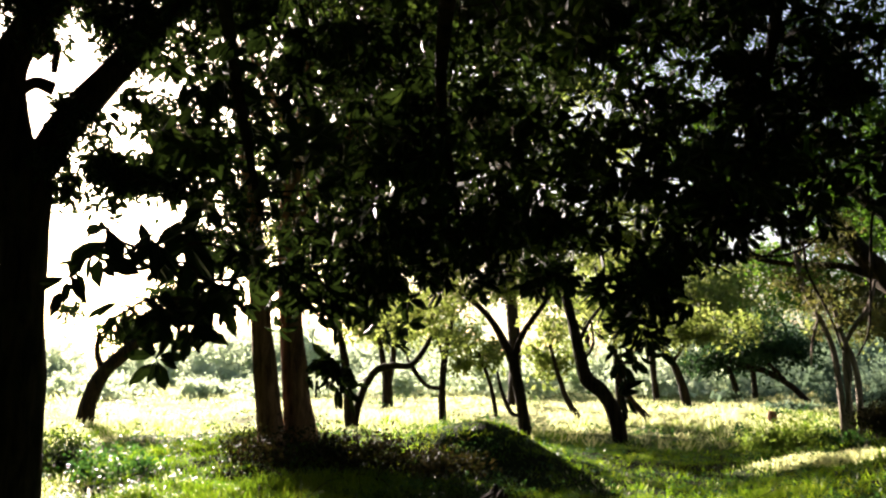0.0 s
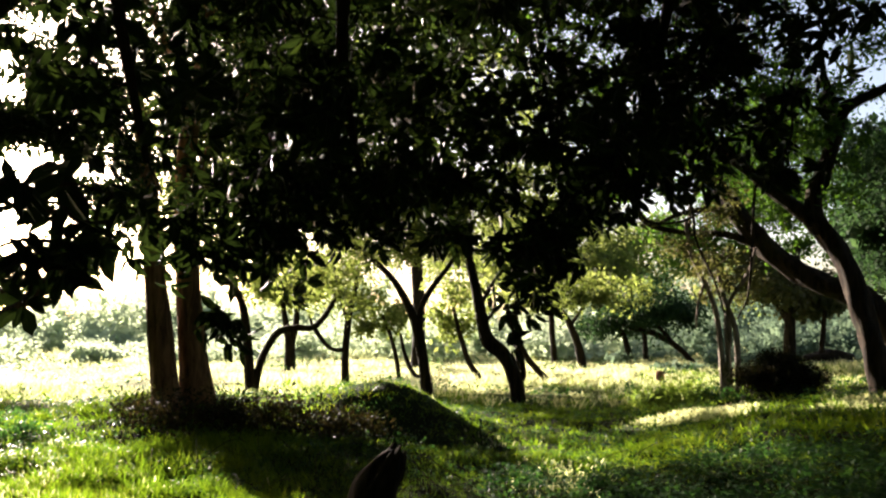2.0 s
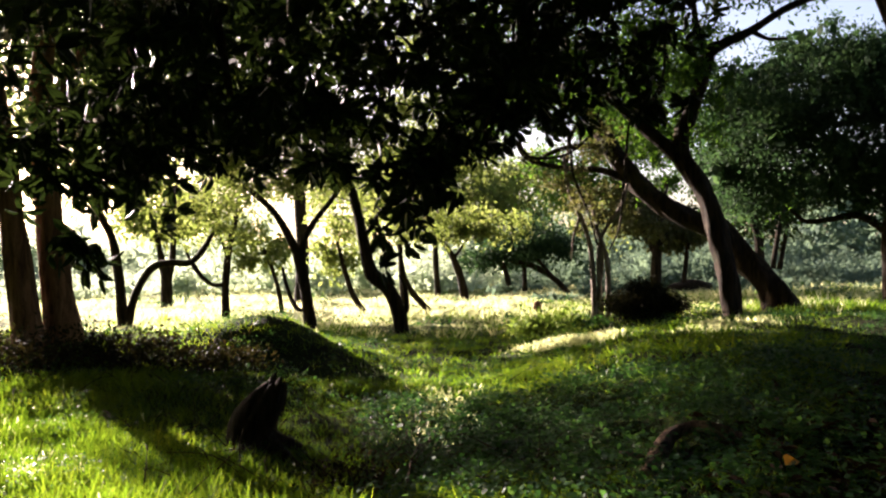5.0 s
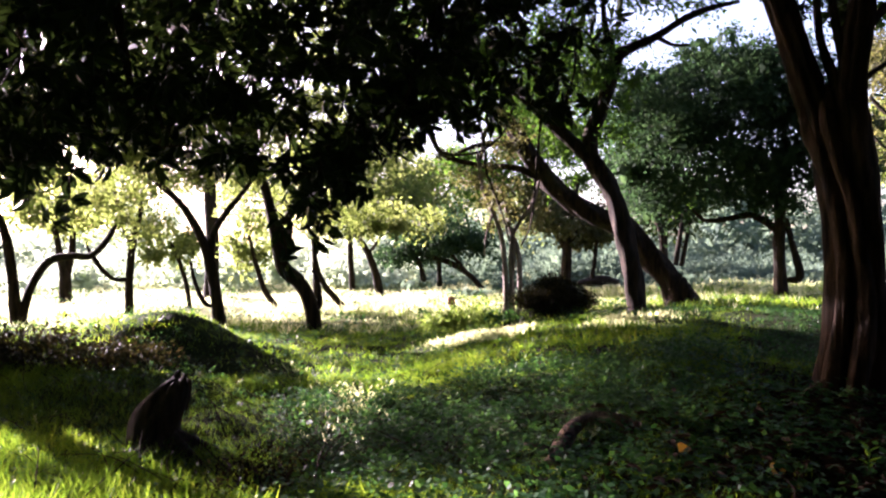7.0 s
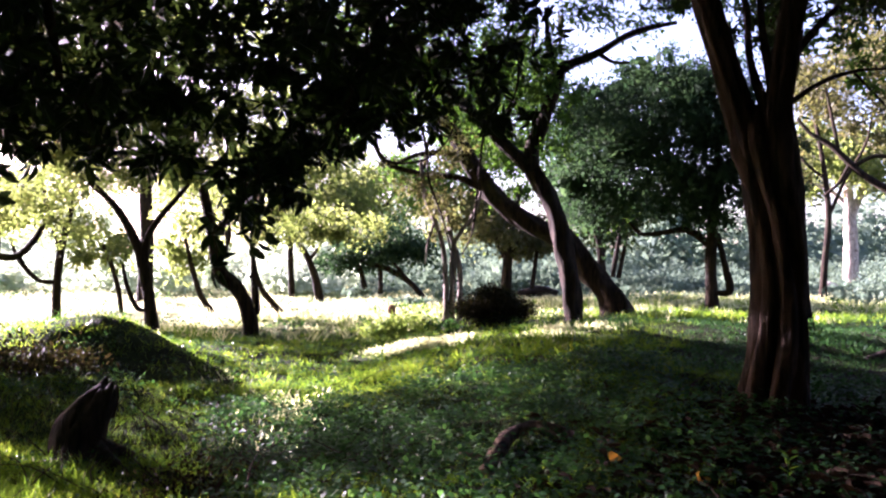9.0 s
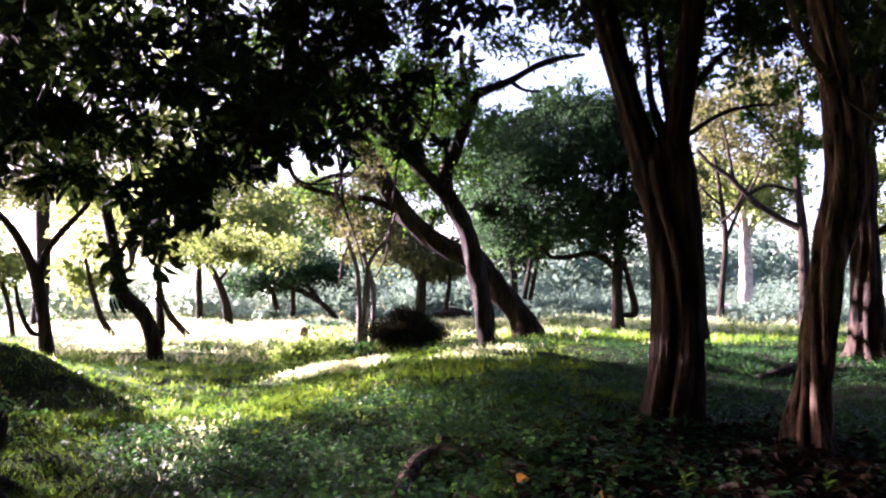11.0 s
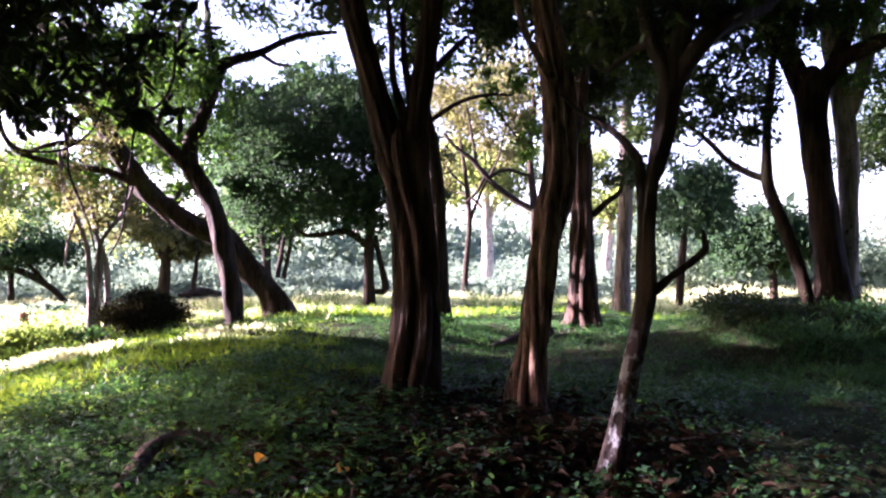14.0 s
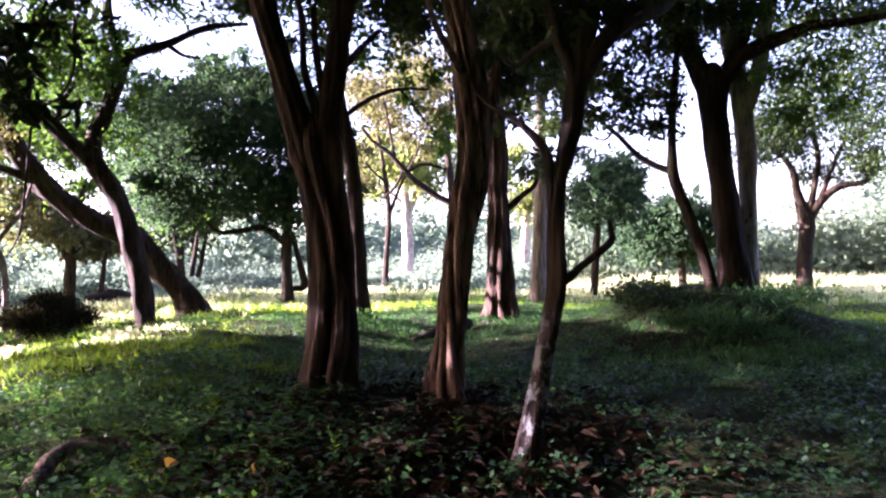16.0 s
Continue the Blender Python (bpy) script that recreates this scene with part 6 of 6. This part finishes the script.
v, f = joined([herbs(g, 9000, 0.5, 3.8, 0, 360, 0.06, 0.1, 0.8), herbs(g, 7000, 3.8, 9, 98, 320, 0.07, 0.12, 0.8), herbs(g, 105000, 3.8, 9, 10, 98, 0.052, 0.16, 0.85), herbs(g, 95000, 9, 18, -40, 98, 0.045, 0.13, 0.9), herbs(g, 56000, 4, 10, -42, 16, 0.025, 0.13, 0.95), herbs(g, 30000, 18, 45, -42, 98, 0.12, 0.22, 0.9)])
tagged(new("low_herbs", mesh_from("low_herbs", v, f, HERB)), "low broad-leaved herbs carpeting the shaded ground", "ground cover", kind="stuff")


def leaf_litter(g):
    n = 4200
    x, y = g.normal(4.8, 0.85, n), g.normal(2.9, 0.8, n)
    ok = (np.hypot(x, y) > 3.6)
    x, y = x[ok], y[ok]
    n = len(x)
    p = np.stack([x, y, gz(x, y) + g.uniform(0.01, 0.09, n)], -1)
    way = unit(np.stack([g.normal(size=n), g.normal(size=n), g.normal(size=n) * 0.25], -1))
    up = unit(np.stack([g.normal(size=n) * 0.3, g.normal(size=n) * 0.3, np.ones(n)], -1))
    v, f = leaf_arrays(p, way, up, 0.12 * g.uniform(0.5, 1.3, n), 0.45, True, 0.3, 0.25)
    tagged(new("leaf_litter", mesh_from("leaf_litter", v, f, LITTER)), "dry brown fallen leaves under the fluted trees", "leaf litter", kind="stuff")


leaf_litter(g)


def dry_twigs(g, n):
    """Thin dead twigs strewn and sticking up about the stump and under the twin trunks."""
    spots = np.array([(-0.6, 7.6, 0.9), (1.3, 6.0, 0.6), (0.4, 6.2, 0.6), (-1.6, 9.6, 0.9), (2.2, 8.4, 0.8), (4.9, 3.6, 1.0)])
    k = g.integers(0, len(spots), n)
    x, y = spots[k, 0] + g.normal(size=n) * spots[k, 2], spots[k, 1] + g.normal(size=n) * spots[k, 2]
    a, L = g.uniform(0, 6.28, n), g.uniform(0.15, 0.6, n)
    x1, y1 = x + np.cos(a) * L, y + np.sin(a) * L
    starts = np.stack([x, y, gz(x, y) + 0.01], -1)
    ends = np.stack([x1, y1, gz(x1, y1) + g.uniform(0.02, 0.35, n)], -1)
    v, f = twig_arrays(g, starts, ends, 0.006, 4, 3)
    tagged(new("dry_twigs", mesh_from("dry_twigs", v, f, BARK["flute"], True)), "thin dry brown twigs strewn over the shaded ground", "twigs", kind="stuff")


def weeds(g, n):
    """Small bright rosettes of leaves standing out of the dark herbs."""
    x, y = g.normal(3.9, 0.9, n), g.normal(4.1, 0.7, n)
    ok = np.hypot(x, y) > 4.3
    x, y = x[ok], y[ok]
    p = np.repeat(np.stack([x, y, gz(x, y) + g.uniform(0.04, 0.13, len(x))], -1), 5, 0)
    a = np.tile(np.arange(5) * 1.257, len(x)) + np.repeat(g.uniform(0, 6.28, len(x)), 5)
    way = np.stack([np.cos(a), np.sin(a), g.uniform(-0.1, 0.5, len(a))], -1)
    v, f = leaf_arrays(p, way, np.tile([[0, 0, 1.0]], (len(p), 1)), 0.06 * g.uniform(0.6, 1.3, len(p)), 0.55, True)
    tagged(new("weeds", mesh_from("weeds", v, f, HERB)), "small bright green weeds among darker herbs", "ground cover", kind="stuff")


dry_twigs(g, 240)
weeds(g, 320)
for x, y, label in ((3.6, 3.27, "yellow fallen leaf lying among dark herbs"), (3.38, 3.82, "orange-yellow fallen leaf lying among dark herbs")):
    v, f = leaf_arrays(np.array([[-0.04, 0, 0.0]]), np.array([[1.0, 0.4, 0.25]]), np.array([[0.1, -0.5, 1.0]]), [0.13], 0.8, True)
    leaf = at_ground(new("fallen_leaf", mesh_from("fallen_leaf", v, f, YELLOW)), x, y, 0.1)
    tagged(leaf, label, "fallen leaf", "yellow fallen leaves")


def sprout(x, y, high, label, seed):
    g = np.random.default_rng(seed)
    foot = at_ground(new("seedling"), x, y)
    tagged(foot, label, "seedling", "seedlings")
    stem("stem", [(0, 0, 0, 0.006), (0.01, 0, high * 0.5, 0.005), (0.02, 0.01, high, 0.003)], HERB, foot, sides=5, per=3)
    n = 7
    a = np.arange(n) * 2.4
    p = np.stack([0.015 + 0 * a, 0 * a, high * np.linspace(0.5, 1, n)], -1)
    way = np.stack([np.cos(a), np.sin(a), 0.7 + 0 * a], -1)
    v, f = leaf_arrays(p, way, np.tile([[0, 0, 1.0]], (n, 1)), 0.08 * g.uniform(0.7, 1.2, n), 0.4, True)
    part("foliage", mesh_from("foliage", v, f, GRASS), foot)


sprout(4.4, 4.6, 0.16, "bright green seedling among the herbs", 1)
sprout(4.9, 2.6, 0.2, "thin pale seedling beside the lichened tree", 2)
sprout(4.0, 3.0, 0.22, "thin dry-stalked seedling in the leaf litter", 3)


# ---- far scrub and woods ----
def far_belt(name, label, g, bushes, r0, r1, a0, a1, low, high, size, per, leaf, mat):
    """A belt of rounded bushes or treetops, each a shell of small leaves broken by gaps."""
    x, y = green_cover(g, bushes, r0, r1, a0, a1)
    top = low + (high - low) * np.clip(patchy(x, y, 0.16, 31), 0, 1) * g.uniform(0.5, 1.3, bushes)
    wide = size * g.uniform(0.6, 1.5, bushes)
    k = np.repeat(np.arange(bushes), per)
    d = unit(g.normal(size=(len(k), 3)))
    d[:, 2] = np.abs(d[:, 2])
    lump = 1 + 0.22 * np.sin(5 * d[:, 0] + 2.1 * k) * np.sin(5 * d[:, 1] + 1.3 * k) + 0.15 * np.sin(9 * d[:, 2] + k)
    deep = g.uniform(size=len(k)) < 0.2
    q = d * (lump * g.uniform(0.72, 1.04, len(k)) * np.where(deep, 0.7, 1.0))[:, None]
    p = np.stack([x[k] + q[:, 0] * wide[k], y[k] + q[:, 1] * wide[k], q[:, 2] * top[k]], -1)
    up = p[:, 2] > 0.02
    p, deep = p[up], deep[up]
    v, f = leaf_arrays(p, random_ways(g, len(p), 0.2), random_ways(g, len(p), -0.6), leaf * g.uniform(0.6, 1.3, len(p)) * np.where(deep, 2.8, 1.0), 0.9, blade=True)
    tagged(new(name, mesh_from(name, v, f, mat)), label, "vegetation", kind="stuff")


far_belt("far_scrub", "low far scrub, haze and glare in its pale colour", g, 150, 38, 62, -48, 20, 0.5, 2.6, 1.5, 520, 0.16, FAR)
far_belt("far_scrub", "low far scrub, haze put into its grey-green colour", g, 150, 38, 62, 20, 66, 0.6, 3.2, 1.6, 640, 0.14, HAZY)
far_belt("meadow_scrub", "low bushes over the meadow, haze in their pale colour", g, 60, 27, 40, 20, 66, 0.2, 1.1, 0.8, 200, 0.11, HAZY)
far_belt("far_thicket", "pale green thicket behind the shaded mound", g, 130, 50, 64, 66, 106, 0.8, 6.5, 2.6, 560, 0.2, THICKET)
far_belt("far_woods", "distant leafy trees, haze and glare in their pale colour", g, 110, 62, 98, -55, 18, 2.5, 9.0, 3.4, 460, 0.42, FAR)
far_belt("far_woods", "distant leafy trees, haze put into their grey-green colour", g, 170, 62, 98, 18, 110, 3.0, 12.0, 3.4, 460, 0.4, HAZY)


def added_wood(g):
    """An unseen dense wood added at the viewer's back, and overhead there, to block sun and skylight."""
    k, per = 2300, 24
    r, a = np.sqrt(g.uniform(70, 560, k)), np.radians(g.uniform(107, 322, k))
    c = np.stack([r * np.sin(a), r * np.cos(a), g.uniform(0.3, 16, k)], -1)
    p = np.repeat(c, per, 0)
    p = p + unit(g.normal(size=p.shape)) * g.uniform(0.2, 1, (len(p), 1)) * 1.3
    p = p[p[:, 2] > 0.02]
    v, f = leaf_arrays(p, random_ways(g, len(p), 0.3), random_ways(g, len(p), -0.6), 0.8 * g.uniform(0.6, 1.3, len(p)), 0.55)
    tagged(new("unseen_wood", mesh_from("unseen_wood", v, f, LEAF["dark"])), "unseen dense wood behind the viewer, added to block light", "vegetation", kind="stuff")


added_wood(g)
